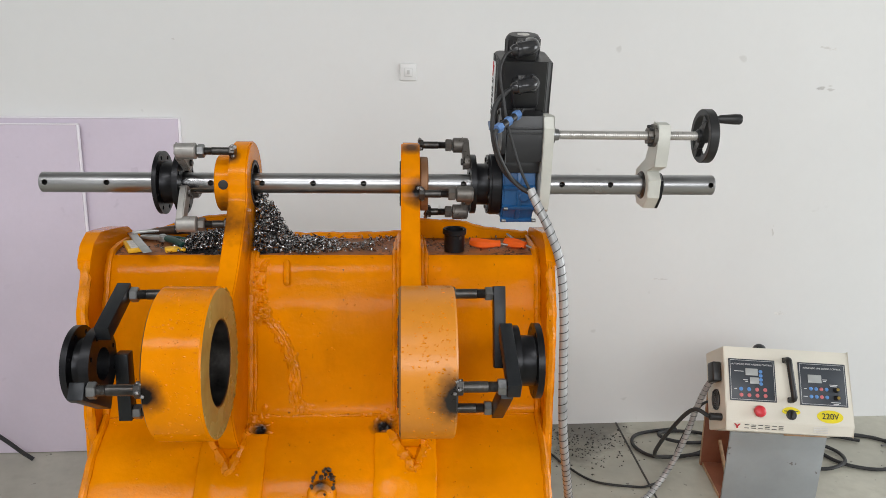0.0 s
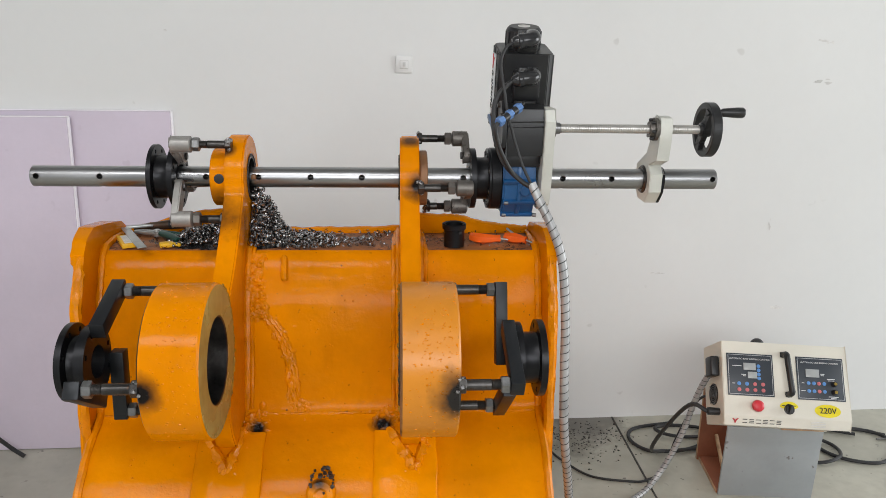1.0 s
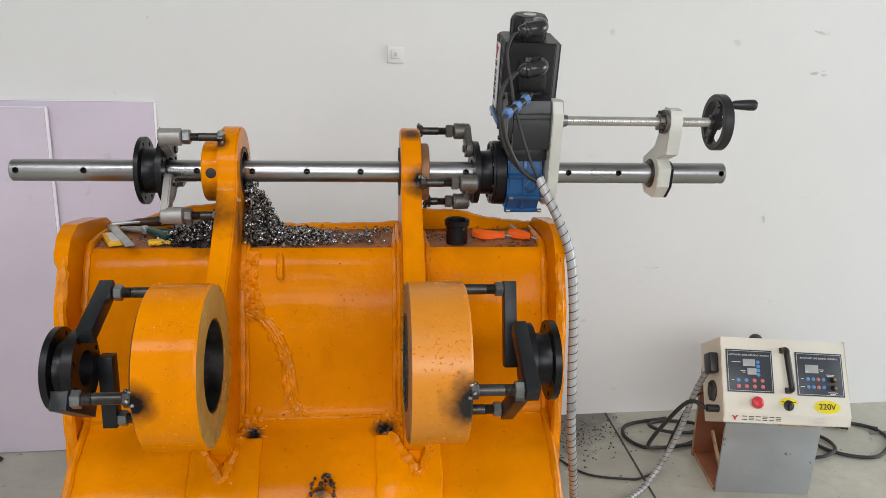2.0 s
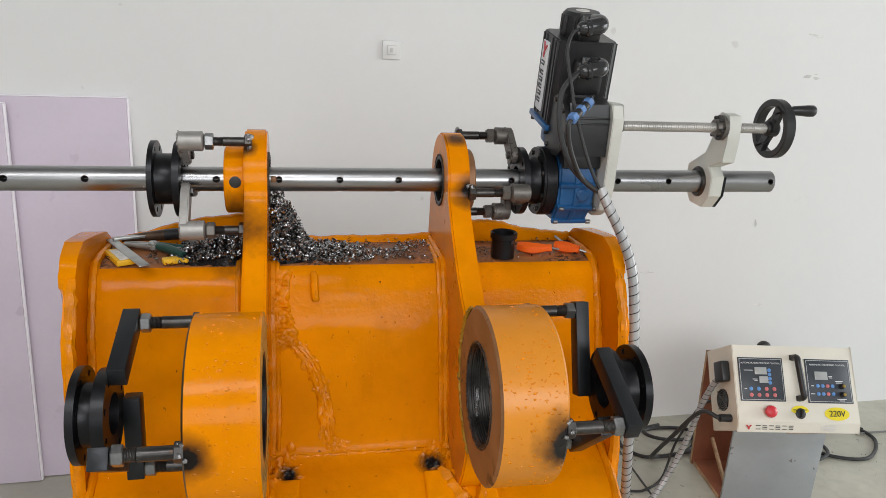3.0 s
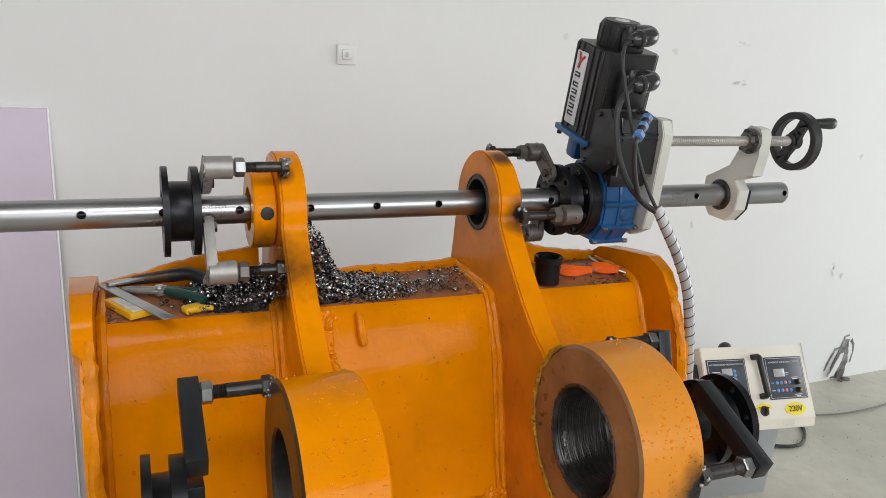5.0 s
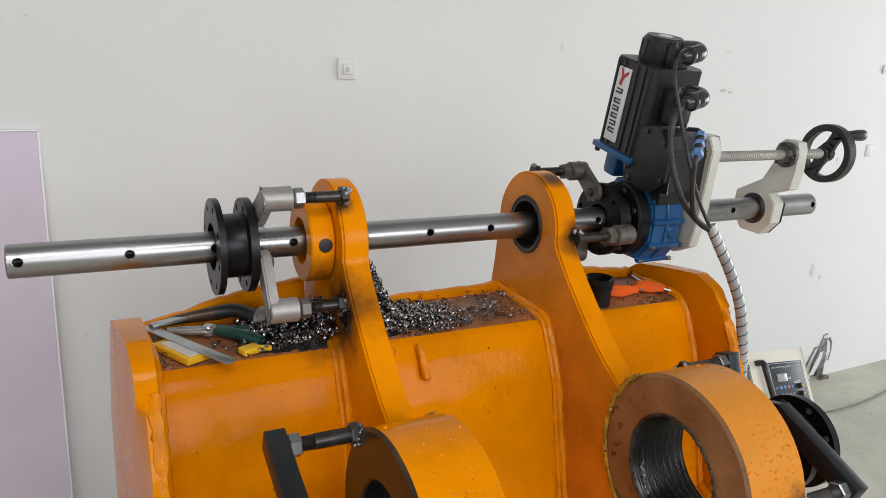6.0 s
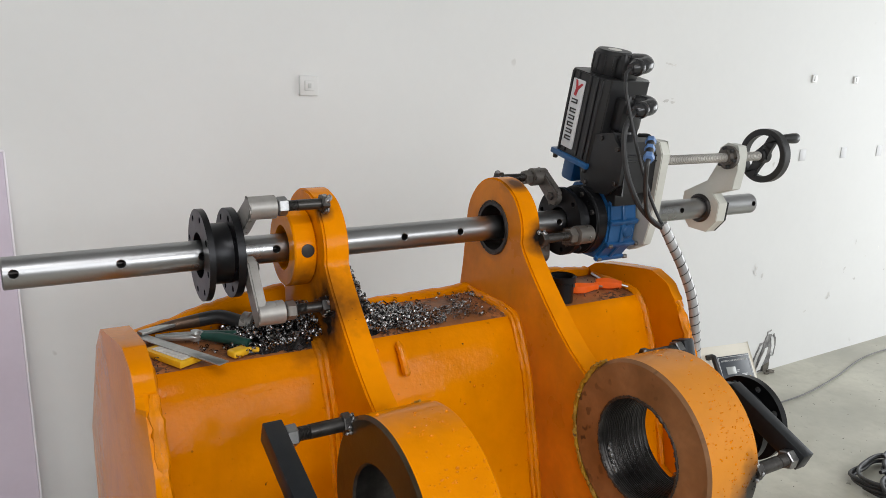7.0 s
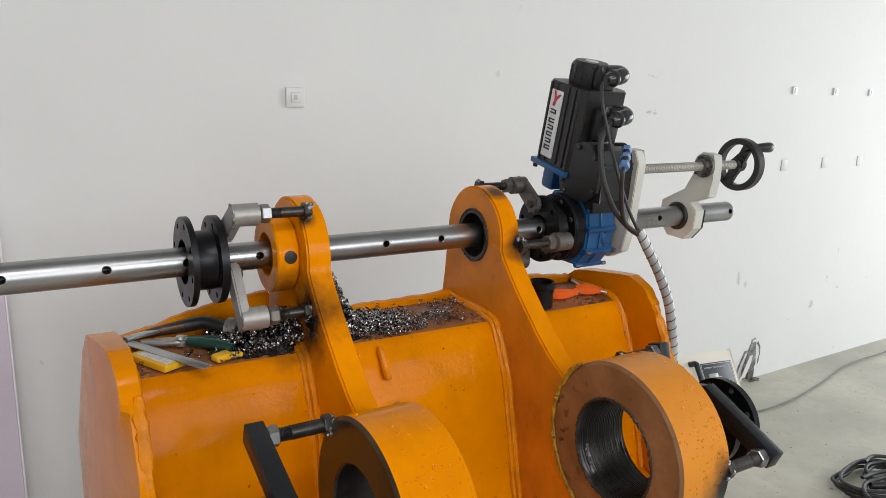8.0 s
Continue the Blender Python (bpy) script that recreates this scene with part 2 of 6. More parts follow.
def mesh_of(name, bm, mats, sharp=35, off=None):
    if off is not None:
        bmesh.ops.translate(bm, verts=bm.verts, vec=-off)
    bmesh.ops.recalc_face_normals(bm, faces=bm.faces)
    me = bpy.data.meshes.new(name)
    bm.to_mesh(me)
    bm.free()
    for m in (mats if isinstance(mats, (list, tuple)) else [mats]):
        me.materials.append(m)
    me.shade_smooth()
    me.set_sharp_from_angle(angle=radians(sharp))
    return me


def part(name, bm, mats, parent, label="", sharp=35):
    """One mesh, given in world coordinates, under a thing or under a part."""
    ob = new(name, mesh_of(name, bm, mats, sharp, base_of(parent)))
    ob.parent = parent
    return tagged(ob, label)


def solo(name, bm, mats, at, label, category, group="", kind="", sharp=35):
    """A thing that is one mesh."""
    ob = new(name, mesh_of(name, bm, mats, sharp, Vector(at)))
    ob.location = at
    return tagged(ob, label, category, group, kind)


def basis(d):
    d = Vector(d).normalized()
    up = Vector((0, 0, 1)) if abs(d.z) < 0.9 else Vector((0, 1, 0))
    u = d.cross(up).normalized()
    return d, u, d.cross(u).normalized()


def lathe(bm, origin, axis, profile, n=40, closed=False, mi=None):
    """Turn a profile of (along, radius) round an axis; open ends are capped."""
    d, u, v = basis(axis)
    o = Vector(origin)
    rings = []
    for s, r in profile:
        rings.append([bm.verts.new(o + d * s + (u * math.cos(2 * math.pi * i / n) + v * math.sin(2 * math.pi * i / n)) * r) for i in range(n)])
    pairs = list(zip(rings, rings[1:])) + ([(rings[-1], rings[0])] if closed else [])
    for k, (a, b) in enumerate(pairs):
        for i in range(n):
            f = bm.faces.new((a[i], a[(i + 1) % n], b[(i + 1) % n], b[i]))
            if mi:
                f.material_index = mi[k]
    if not closed:
        bm.faces.new(rings[0][::-1]), bm.faces.new(rings[-1])
    return bm


def rod(bm, a, b, r, n=24, ch=0.0015):
    a, b = Vector(a), Vector(b)
    l = (b - a).length
    ch = min(ch, r * 0.4, l * 0.3)
    return lathe(bm, a, b - a, [(0, r - ch), (ch, r), (l - ch, r), (l, r - ch)], n)


def hexagon(bm, a, b, r, turn=0.0):
    """A bolt head or nut with chamfered corners."""
    a, b = Vector(a), Vector(b)
    d, u, v = basis(b - a)
    l = (b - a).length
    rings = []
    for s, k in ((0, 0.9), (0.12 * l, 1.0), (0.88 * l, 1.0), (l, 0.9)):
        rings.append([bm.verts.new(a + d * s + (u * math.cos(turn + math.pi * i / 3) + v * math.sin(turn + math.pi * i / 3)) * r * k) for i in range(6)])
    for p, q in zip(rings, rings[1:]):
        for i in range(6):
            bm.faces.new((p[i], p[(i + 1) % 6], q[(i + 1) % 6], q[i]))
    bm.faces.new(rings[0][::-1]), bm.faces.new(rings[-1])
    return bm


def block(bm, size, m=None, bevel=0.003, segs=2, mi=0):
    """A box with rounded edges; m places it."""
    got = bmesh.ops.create_cube(bm, size=1.0, matrix=Matrix.Diagonal((*size, 1)))
    vs = got["verts"]
    for f in {f for v in vs for f in v.link_faces}:
        f.material_index = mi
    if bevel:
        es = list({e for v in vs for e in v.link_edges})
        out = bmesh.ops.bevel(bm, geom=es, offset=bevel, segments=segs, affect="EDGES", profile=0.5, clamp_overlap=True)
        vs = list({v for f in out["faces"] for v in f.verts} | {v for v in vs if v.is_valid})
    bmesh.ops.transform(bm, matrix=m or Matrix(), verts=vs)
    return bm


def block_at(bm, lo, hi, bevel=0.003, m=None, mi=0):
    c = [(a + b) / 2 for a, b in zip(lo, hi)]
    return block(bm, [abs(b - a) for a, b in zip(lo, hi)], (m or Matrix()) @ Matrix.Translation(c), bevel, 2, mi)


def plate(bm, outer, holes, x0, x1, m=None, mi=(0, 0, 0)):
    """A plate cut along an outline in (y, z), with holes, from x0 to x1. mi: materials of the x0 face, the x1 face and the edges."""
    caps = []
    for x in (x0, x1):
        loops, edges = [], []
        for loop in [outer] + list(holes):
            vs = [bm.verts.new((x, y, z)) for y, z in loop]
            loops.append(vs)
            edges += [bm.edges.new((a, b)) for a, b in zip(vs, vs[1:] + vs[:1])]
        got = bmesh.ops.triangle_fill(bm, edges=edges, use_beauty=True, use_dissolve=False)
        for f in got["geom"]:
            if isinstance(f, bmesh.types.BMFace):
                f.material_index = mi[len(caps)]
        caps.append(loops)
    verts = []
    for la, lb in zip(*caps):
        n = len(la)
        verts += la + lb
        for i in range(n):
            bm.faces.new((la[i], la[(i + 1) % n], lb[(i + 1) % n], lb[i])).material_index = mi[2]
    if m is not None:
        bmesh.ops.transform(bm, matrix=m, verts=verts)
    return bm


def circle(cy, cz, r, n=40, a0=0.0, a1=360.0):
    full = abs(a1 - a0) >= 360
    return [(cy + r * math.cos(radians(a0 + (a1 - a0) * i / (n if full else n - 1))), cz + r * math.sin(radians(a0 + (a1 - a0) * i / (n if full else n - 1)))) for i in range(n)]


def smooth(pts, k=8):
    """A rounded run through the points."""
    p = [Vector(q) for q in pts]
    p = [2 * p[0] - p[1]] + p + [2 * p[-1] - p[-2]]
    out = []
    for i in range(1, len(p) - 2):
        for j in range(k):
            t = j / k
            out.append(0.5 * (2 * p[i] + (p[i + 1] - p[i - 1]) * t + (2 * p[i - 1] - 5 * p[i] + 4 * p[i + 1] - p[i + 2]) * t * t + (3 * p[i] - p[i - 1] - 3 * p[i + 1] + p[i + 2]) * t ** 3))
    return out + [p[-2]]


def tube(bm, pts, r, n=10, caps=True):
    """A round run along points; r is a number or a function of the place along it, 0 to 1, and the index round."""
    pts = [Vector(p) for p in pts]
    u = None
    rings = []
    for i, p in enumerate(pts):
        d = (pts[min(i + 1, len(pts) - 1)] - pts[max(i - 1, 0)]).normalized()
        if u is None:
            u = basis(d)[1]
        u = (u - d * u.dot(d)).normalized()
        v = d.cross(u)
        s = i / (len(pts) - 1)
        rings.append([bm.verts.new(p + (u * math.cos(2 * math.pi * k / n) + v * math.sin(2 * math.pi * k / n)) * (r(s, k) if callable(r) else r)) for k in range(n)])
    for a, b in zip(rings, rings[1:]):
        for i in range(n):
            bm.faces.new((a[i], a[(i + 1) % n], b[(i + 1) % n], b[i]))
    if caps:
        bm.faces.new(rings[0][::-1]), bm.faces.new(rings[-1])
    return bm


def bead(bm, pts, r, seed=0, rough=0.35, step=0.006, n=8):
    """A lumpy weld seam along points."""
    rnd = random.Random(seed)
    pts = [Vector(p) for p in pts]
    total = sum((b - a).length for a, b in zip(pts, pts[1:]))
    path = smooth(pts, max(3, int(total / step / max(1, len(pts) - 1))))
    path = [p + Vector([rnd.uniform(-1, 1) * r * rough * 0.6 for _ in range(3)]) for p in path]
    wob = [rnd.uniform(1 - rough, 1 + rough) for _ in range(4096)]
    return tube(bm, path, lambda s, k: r * wob[int(s * 997) * 8 % 4000 + k % n] * (0.55 + 0.45 * min(1, 12 * s, 12 * (1 - s))), n)


def blob(bm, at, r, seed=0, squash=(1, 1, 1), rough=0.25, sub=2):
    got = bmesh.ops.create_icosphere(bm, subdivisions=sub, radius=1.0)
    for v in got["verts"]:
        k = 1 + rough * noise.noise(v.co * 2.3 + Vector((seed * 7.1, seed * 3.3, 0)))
        v.co = Vector(at) + Vector([c * r * q * k for c, q in zip(v.co, squash)])
    return bm


def writing(name, text, size, m, material, parent, label="", thick=0.0004):
    """Raised lettering in the built-in font; m places its middle, x along the line, y up the letters."""
    cu = bpy.data.curves.new(name, "FONT")
    cu.body, cu.size, cu.align_x, cu.align_y, cu.extrude = text, size, "CENTER", "CENTER", thick
    tmp = new(name + "_curve", cu)
    me = bpy.data.meshes.new_from_object(tmp.evaluated_get(bpy.context.evaluated_depsgraph_get()))
    bpy.data.objects.remove(tmp)
    me.name = name
    me.transform(Matrix.Translation(-base_of(parent)) @ m)
    me.materials.clear()
    me.materials.append(material)
    ob = new(name, me)
    ob.parent = parent
    return tagged(ob, label)


# ---- the room ----
def wall_y(x):
    return 3.252 + 0.029 * x


def slab(name, lo, hi, material, label, category="wall"):
    bm = bmesh.new()
    block_at(bm, lo, hi, 0)
    return solo(name, bm, material, [(a + b) / 2 for a, b in zip(lo[:2], hi[:2])] + [lo[2]], label, category, kind="structure")


slab("floor", (-4.7, -4.8, -0.2), (7.3, 4.0, 0.0), M_floor, "grey-green trowelled cement floor with stains and joints", "floor")
# ceiling out of view; its opening is made for the added roof lamp
bm = bmesh.new()
plate(bm, [(-4.7, -3.4), (7.3, -3.4), (7.3, 4.0), (-4.7, 4.0)], [[(-2.55, -1.85), (-0.15, -1.85), (-0.15, -0.75), (-2.55, -0.75)]], 4.5, 4.7, Matrix(((0, 1, 0, 0), (0, 0, 1, 0), (1, 0, 0, 0), (0, 0, 0, 1))))
solo("ceiling", bm, M_ceil, (0, 0, 4.5), "unseen grey ceiling with an opening for an added roof lamp", "ceiling", kind="structure")
bm = bmesh.new()
wall_m = Matrix.Translation((0, 3.252, 0)) @ Matrix.Rotation(math.atan(0.029), 4, "Z")
block_at(bm, (-4.7, 0.0, 0.0), (7.3, 0.24, 4.5), 0, wall_m)
wall_north = solo("wall_north", bm, M_wallpaint, (0, 3.3, 0), "white plastered wall with scuffs and dirt", "wall", kind="structure")


def wall_opening(name, outline, hole, x0, x1, m, label):
    bm = bmesh.new()
    plate(bm, outline, [hole], x0, x1, m)
    return solo(name, bm, M_wallpaint if "white" in label else M_backwall, m.translation, label, "wall", kind="structure")


rect = lambda a, b, c, d: [(a, c), (b, c), (b, d), (a, d)]
turn90 = Matrix.Rotation(radians(90), 4, "Z")
# walls out of view; south and west are grey to dim reflections
wall_opening("wall_east", rect(-4.8, 3.46, 0, 4.5), rect(-0.9, 2.7, 0.4, 3.1), 7.0, 7.24, Matrix(), "white wall with a wide window")
wall_opening("wall_west", rect(-4.8, 3.15, 0, 4.5), rect(-2.7, 0.3, 0.9, 2.9), -4.7, -4.46, Matrix(), "unseen wall toned grey to dim reflections, with a window")
wall_opening("wall_south", rect(-7.0, 4.46, 0, 4.5), rect(-2.8, 1.2, 2.05, 3.55), -3.3, -3.06, turn90, "unseen wall toned grey to dim reflections, with a long window")


def window(name, axis, at, a, b, c, d):
    """A frame of bars with a pane; axis x or y is the wall's normal."""
    root = thing(name, (at, (a + b) / 2, c) if axis == "x" else ((a + b) / 2, at, c), "unseen white framed window with clear panes", "window", kind="structure")
    put = (lambda u, w, dep: (at + dep, u, w)) if axis == "x" else (lambda u, w, dep: (u, at + dep, w))
    n = 3
    for i in range(n + 1):
        u = a + (b - a) * i / n
        u = min(max(u, a + 0.03), b - 0.03)
        bm = bmesh.new()
        block_at(bm, put(u - 0.03, c, -0.03), put(u + 0.03, d, 0.03), 0.004)
        part("window_frame", bm, M_switch, root)
    for w in (c + 0.03, d - 0.03):
        bm = bmesh.new()
        block_at(bm, put(a, w - 0.03, -0.034), put(b, w + 0.03, 0.034), 0.004)
        part("window_frame", bm, M_switch, root)
    for i in range(n):
        u0, u1 = a + (b - a) * i / n + 0.03, a + (b - a) * (i + 1) / n - 0.03
        bm = bmesh.new()
        block_at(bm, put(u0, c + 0.06, -0.003), put(u1, d - 0.06, 0.003), 0)
        p = part("pane", bm, M_glass, root)
        p.visible_shadow = False


# windows out of view; the lamps in front of them give the daylight
window("window_1", "y", -3.2, -1.2, 2.8, 2.05, 3.55)
window("window_2", "x", 7.12, -0.9, 2.7, 0.4, 3.1)
window("window_3", "x", -4.6, -2.7, 0.3, 0.9, 2.9)


def on_wall(x, z, out=0.0):
    return wall_m @ Matrix.Translation((x, -out, z))


def wall_plate(name, x, z, w, label, rocker=True):
    root = thing(name, on_wall(x, z - w / 2).translation, label, "wall plate", "wall plates")
    m = on_wall(x, z)
    bm = bmesh.new()
    block(bm, (w, 0.010, w), m @ Matrix.Translation((0, -0.005, 0)), 0.004, 3)
    part("cover", bm, M_switch, root)
    if rocker:
        bm = bmesh.new()
        block(bm, (w * 0.50, 0.003, w * 0.50), m @ Matrix.Translation((0, -0.0108, 0)), 0.001)
        part("surround", bm, M_switchline, root, "thin grey gap")
        bm = bmesh.new()
        block(bm, (w * 0.46, 0.004, w * 0.46), m @ Matrix.Translation((0, -0.0125, 0)), 0.001)
        part("rocker", bm, M_switch, root)
        bm = bmesh.new()
        block(bm, (w * 0.17, 0.002, w * 0.24), m @ Matrix.Translation((0, -0.0150, 0)), 0.0006)
        part("inset", bm, M_switchline, root)
    else:
        bm = bmesh.new()
        block(bm, (w * 0.30, 0.003, w * 0.62), m @ Matrix.Translation((0, -0.0105, 0)), 0.001)
        part("insert", bm, M_switchline, root, "greyish insert")


wall_plate("wall_switch", 0.020, 1.650, 0.070, "white square light switch plate on the wall")
for sx in (2.995, 3.40, 3.785):
    wall_plate("wall_bracket_plate", sx, 1.725, 0.042, "small white bracket plate fixed to the wall", False)
    bm = bmesh.new()
    block(bm, (0.058, 0.004, 0.064), on_wall(sx, 1.303) @ Matrix.Translation((0, -0.002, 0)), 0.0015, 2)
    solo("wall_socket", bm, M_socket, on_wall(sx, 1.303).translation, "faded grey blanking plate flush on the wall", "wall plate", "wall plates")


def wall_mark(x, z, w, h, seed, material=M_scuff, name="wall_scuff", label="grey scuff of dirt on the white wall"):
    """A ragged patch of flaked dirt, a millimetre proud of the plaster."""
    rnd = random.Random(seed)
    bm = bmesh.new()
    for _ in range(7):
        cx, cz = rnd.gauss(0, w * 0.3), rnd.gauss(0, h * 0.3)
        r = rnd.uniform(0.15, 0.4)
        a0 = rnd.uniform(0, 6)
        vs = []
        for i in range(9):
            a = a0 + i * 2 * math.pi / 9
            k = r * rnd.uniform(0.4, 1.1)
            vs.append(bm.verts.new(on_wall(x, z) @ Vector((cx + w * k * math.cos(a), -0.0012 - 0.0002 * len(bm.faces), cz + h * k * math.sin(a)))))
        bm.faces.new(vs)
    solo(name, bm, material, on_wall(x, z).translation, label, "wall mark", "wall marks", "structure")


for i, (mx, mz, mw, mh) in enumerate([(1.83, 1.775, 0.035, 0.010), (1.87, 1.765, 0.02, 0.008), (1.86, 1.60, 0.05, 0.02), (2.70, 0.66, 0.03, 0.04), (2.78, 0.62, 0.02, 0.03), (3.48, 0.40, 0.03, 0.04),
                                      (1.18, 0.73, 0.05, 0.008), (1.80, 0.55, 0.05, 0.02), (1.70, 0.95, 0.012, 0.04), (0.72, 0.28, 0.012, 0.06), (3.25, 0.33, 0.02, 0.02), (3.75, 0.48, 0.02, 0.02), (-0.93, 1.77, 0.012, 0.010), (3.62, 0.55, 0.012, 0.03), (3.70, 0.72, 0.010, 0.03), (3.84, 0.62, 0.015, 0.015), (3.98, 0.66, 0.010, 0.02), (4.10, 0.50, 0.012, 0.012), (3.35, 0.62, 0.006, 0.04), (2.62, 0.60, 0.008, 0.012)]):
    wall_mark(mx, mz, mw, mh, i)

# knocked-out hole in the plaster low on the wall
hole_root = thing("broken_plaster", on_wall(2.93, 0.05).translation, "ragged hole broken in the plaster with hanging flaps", "wall damage", kind="structure")
hole_m = on_wall(2.93, 0.0) @ Matrix.Rotation(radians(-90), 4, "Z")
rnd = random.Random(5)


def ragged(points, step=0.012, jag=0.004):
    """An outline broken into short uneven edges."""
    out = []
    for p, q in zip(points, points[1:] + points[:1]):
        p, q = Vector(p), Vector(q)
        n = max(1, int((q - p).length / step))
        for i in range(n):
            c = p.lerp(q, i / n)
            out.append((c.x + rnd.uniform(-jag, jag), max(0.002, c.y + rnd.uniform(-jag, jag))))
    return out


# the hole's dark inside is a flat grey sheet; the wall isn't cut
bm = bmesh.new()
plate(bm, ragged([(-0.070, 0.004), (0.030, 0.004), (0.036, 0.09), (0.030, 0.17), (0.020, 0.235), (-0.020, 0.240), (-0.050, 0.16), (-0.085, 0.07)]), [], 0.001, 0.004, hole_m)
part("cavity", bm, M_hole, hole_root, "dark grey sheet standing for the hole's depth")
for pts in ([(0.030, 0.22), (0.046, 0.235), (0.070, 0.20), (0.078, 0.15), (0.066, 0.085), (0.060, 0.09), (0.066, 0.15), (0.056, 0.195), (0.042, 0.215)], [(-0.040, 0.195), (-0.08, 0.19), (-0.125, 0.10), (-0.135, 0.06), (-0.122, 0.06), (-0.105, 0.11), (-0.07, 0.17)],
            [(-0.020, 0.21), (-0.024, 0.255), (0.016, 0.262), (0.018, 0.253), (-0.014, 0.247), (-0.012, 0.21)]):
    bm = bmesh.new()
    plate(bm, ragged(pts, 0.02, 0.002), [], 0.0008, 0.0024, hole_m)
    part("crack", bm, M_hole, hole_root, "dark crack in the plaster")
for pts, out, tip in (([(-0.110, 0.02), (-0.070, 0.03), (-0.040, 0.12), (-0.036, 0.17), (-0.062, 0.165)], 0.012, 5), ([(-0.018, 0.245), (0.016, 0.25), (0.030, 0.20), (0.034, 0.15), (0.0, 0.10), (-0.036, 0.14), (-0.026, 0.19)], 0.010, -6),
                      ([(0.036, 0.20), (0.056, 0.20), (0.064, 0.15), (0.050, 0.09), (0.040, 0.12)], 0.006, -3), ([(-0.06, 0.055), (-0.01, 0.075), (0.012, 0.02), (-0.03, 0.006)], 0.010, 14)):
    bm = bmesh.new()
    plate(bm, ragged(pts, 0.016, 0.003), [], 0, 0.004, hole_m @ Matrix.Translation((out, 0, 0)) @ Matrix.Rotation(radians(tip), 4, "Y"))
    part("flap", bm, M_wallpaint if tip != 14 else M_dust, hole_root)
for k in range(9):
    bm = bmesh.new()
    p = on_wall(2.93 + rnd.uniform(-0.09, 0.05), 0).translation
    r = rnd.uniform(0.008, 0.020)
    blob(bm, (p.x, p.y - rnd.uniform(0.02, 0.05), r * 0.3), r, k, (1.3, 0.9, 0.5), 0.6, 1)
    part("plaster_lump", bm, M_dust, hole_root)

# joints cut in the floor
bm = bmesh.new()
for a, b in (((1.032, 3.295), (1.026, 2.735)), ((1.026, 2.735), (1.01, 1.0)), ((1.01, 1.0), (1.0, -1.2))):
    a, b = Vector((*a, 0)), Vector((*b, 0))
    d = (b - a)
    block(bm, (d.length, 0.008, 0.003), Matrix.Translation((a + b) / 2 + Vector((0, 0, 0.0005))) @ Matrix.Rotation(math.atan2(d.y, d.x), 4, "Z"), 0)
solo("floor_joint", bm, M_crack, (1.2, 2.2, 0), "dark straight joint cut in the cement floor", "floor joint", kind="structure")

# swarf and crumbs swept over the floor near the wall
rnd = random.Random(21)
bm = bmesh.new()
for i in range(420):
    x, y = rnd.gauss(0.80, 0.12), 3.10 + rnd.gauss(0, 0.11)
    if y > 3.24:
        continue
    s = rnd.uniform(0.0015, 0.006)
    block(bm, (s * rnd.uniform(0.6, 2.2), s, s * 0.5), Matrix.Translation((x, y, s * 0.25)) @ Matrix.Rotation(rnd.uniform(0, 3), 4, "Z"), 0)
for i in range(120):
    x, y = rnd.uniform(0.5, 3.6), rnd.uniform(2.2, 3.2)
    s = rnd.uniform(0.001, 0.003)
    block(bm, (s * 1.5, s, s * 0.5), Matrix.Translation((x, y, s * 0.25)) @ Matrix.Rotation(rnd.uniform(0, 3), 4, "Z"), 0)
solo("floor_debris", bm, M_crack, (0.8, 3.0, 0), "dark metal crumbs and dust scattered on the floor", "debris", kind="stuff")




def leaning_board(name, x0, x1, h, foot, gap, thick, label):
    """A foam board that stands on the floor and leans on the wall."""
    root = thing(name, ((x0 + x1) / 2, foot, 0), label, "board", "boards against the wall")
    top = wall_y((x0 + x1) / 2) - gap
    tilt = math.atan2(top - foot, h)
    m = Matrix.Translation((x0, foot, 0.002)) @ Matrix.Rotation(math.atan(0.029), 4, "Z") @ Matrix.Rotation(-tilt, 4, "X")
    l = h / math.cos(tilt)
    bm = bmesh.new()
    block_at(bm, (0.004, -thick, 0), (x1 - x0 - 0.004, 0, l - 0.004), 0.002, m)
    part("panel", bm, M_board, root)
    bm = bmesh.new()
    block_at(bm, (0, -thick * 0.9, l - 0.0035), (x1 - x0, -thick * 0.1, l + 0.001), 0.001, m)
    block_at(bm, (x1 - x0 - 0.0035, -thick * 0.9, 0), (x1 - x0 + 0.002, -thick * 0.1, l - 0.004), 0.001, m)
    part("edge", bm, M_boardedge, root, "pale cut edge")


leaning_board("foam_board", -2.55, -0.925, 1.452, 3.10, 0.02, 0.03, "lilac foam insulation board leaning on the wall")
leaning_board("foam_board", -2.75, -1.315, 1.430, 3.06, 0.065, 0.025, "lilac foam board leaning before another board")
bm = bmesh.new()
tube(bm, smooth([(-1.595, 3.00, 0.009), (-1.64, 3.00, 0.045), (-1.72, 3.0, 0.118), (-1.95, 3.0, 0.30)], 5), 0.009, 10)
solo("black_rod", bm, M_plastic, (-1.6, 3.0, 0), "thin black rod lying slanted on the floor", "rod")


# ---- the bucket ----
AY, AZ = 2.030, 1.394       # axis of the boring bar
BY, BZ = 1.541, 1.086       # axis of the two lower bosses
SX0, SX1 = -0.762, 0.358    # the shell between its side plates
bucket = thing("excavator_bucket", (-0.2, 1.8, 0), "orange painted excavator bucket with two welded ears, standing on the floor", "bucket")
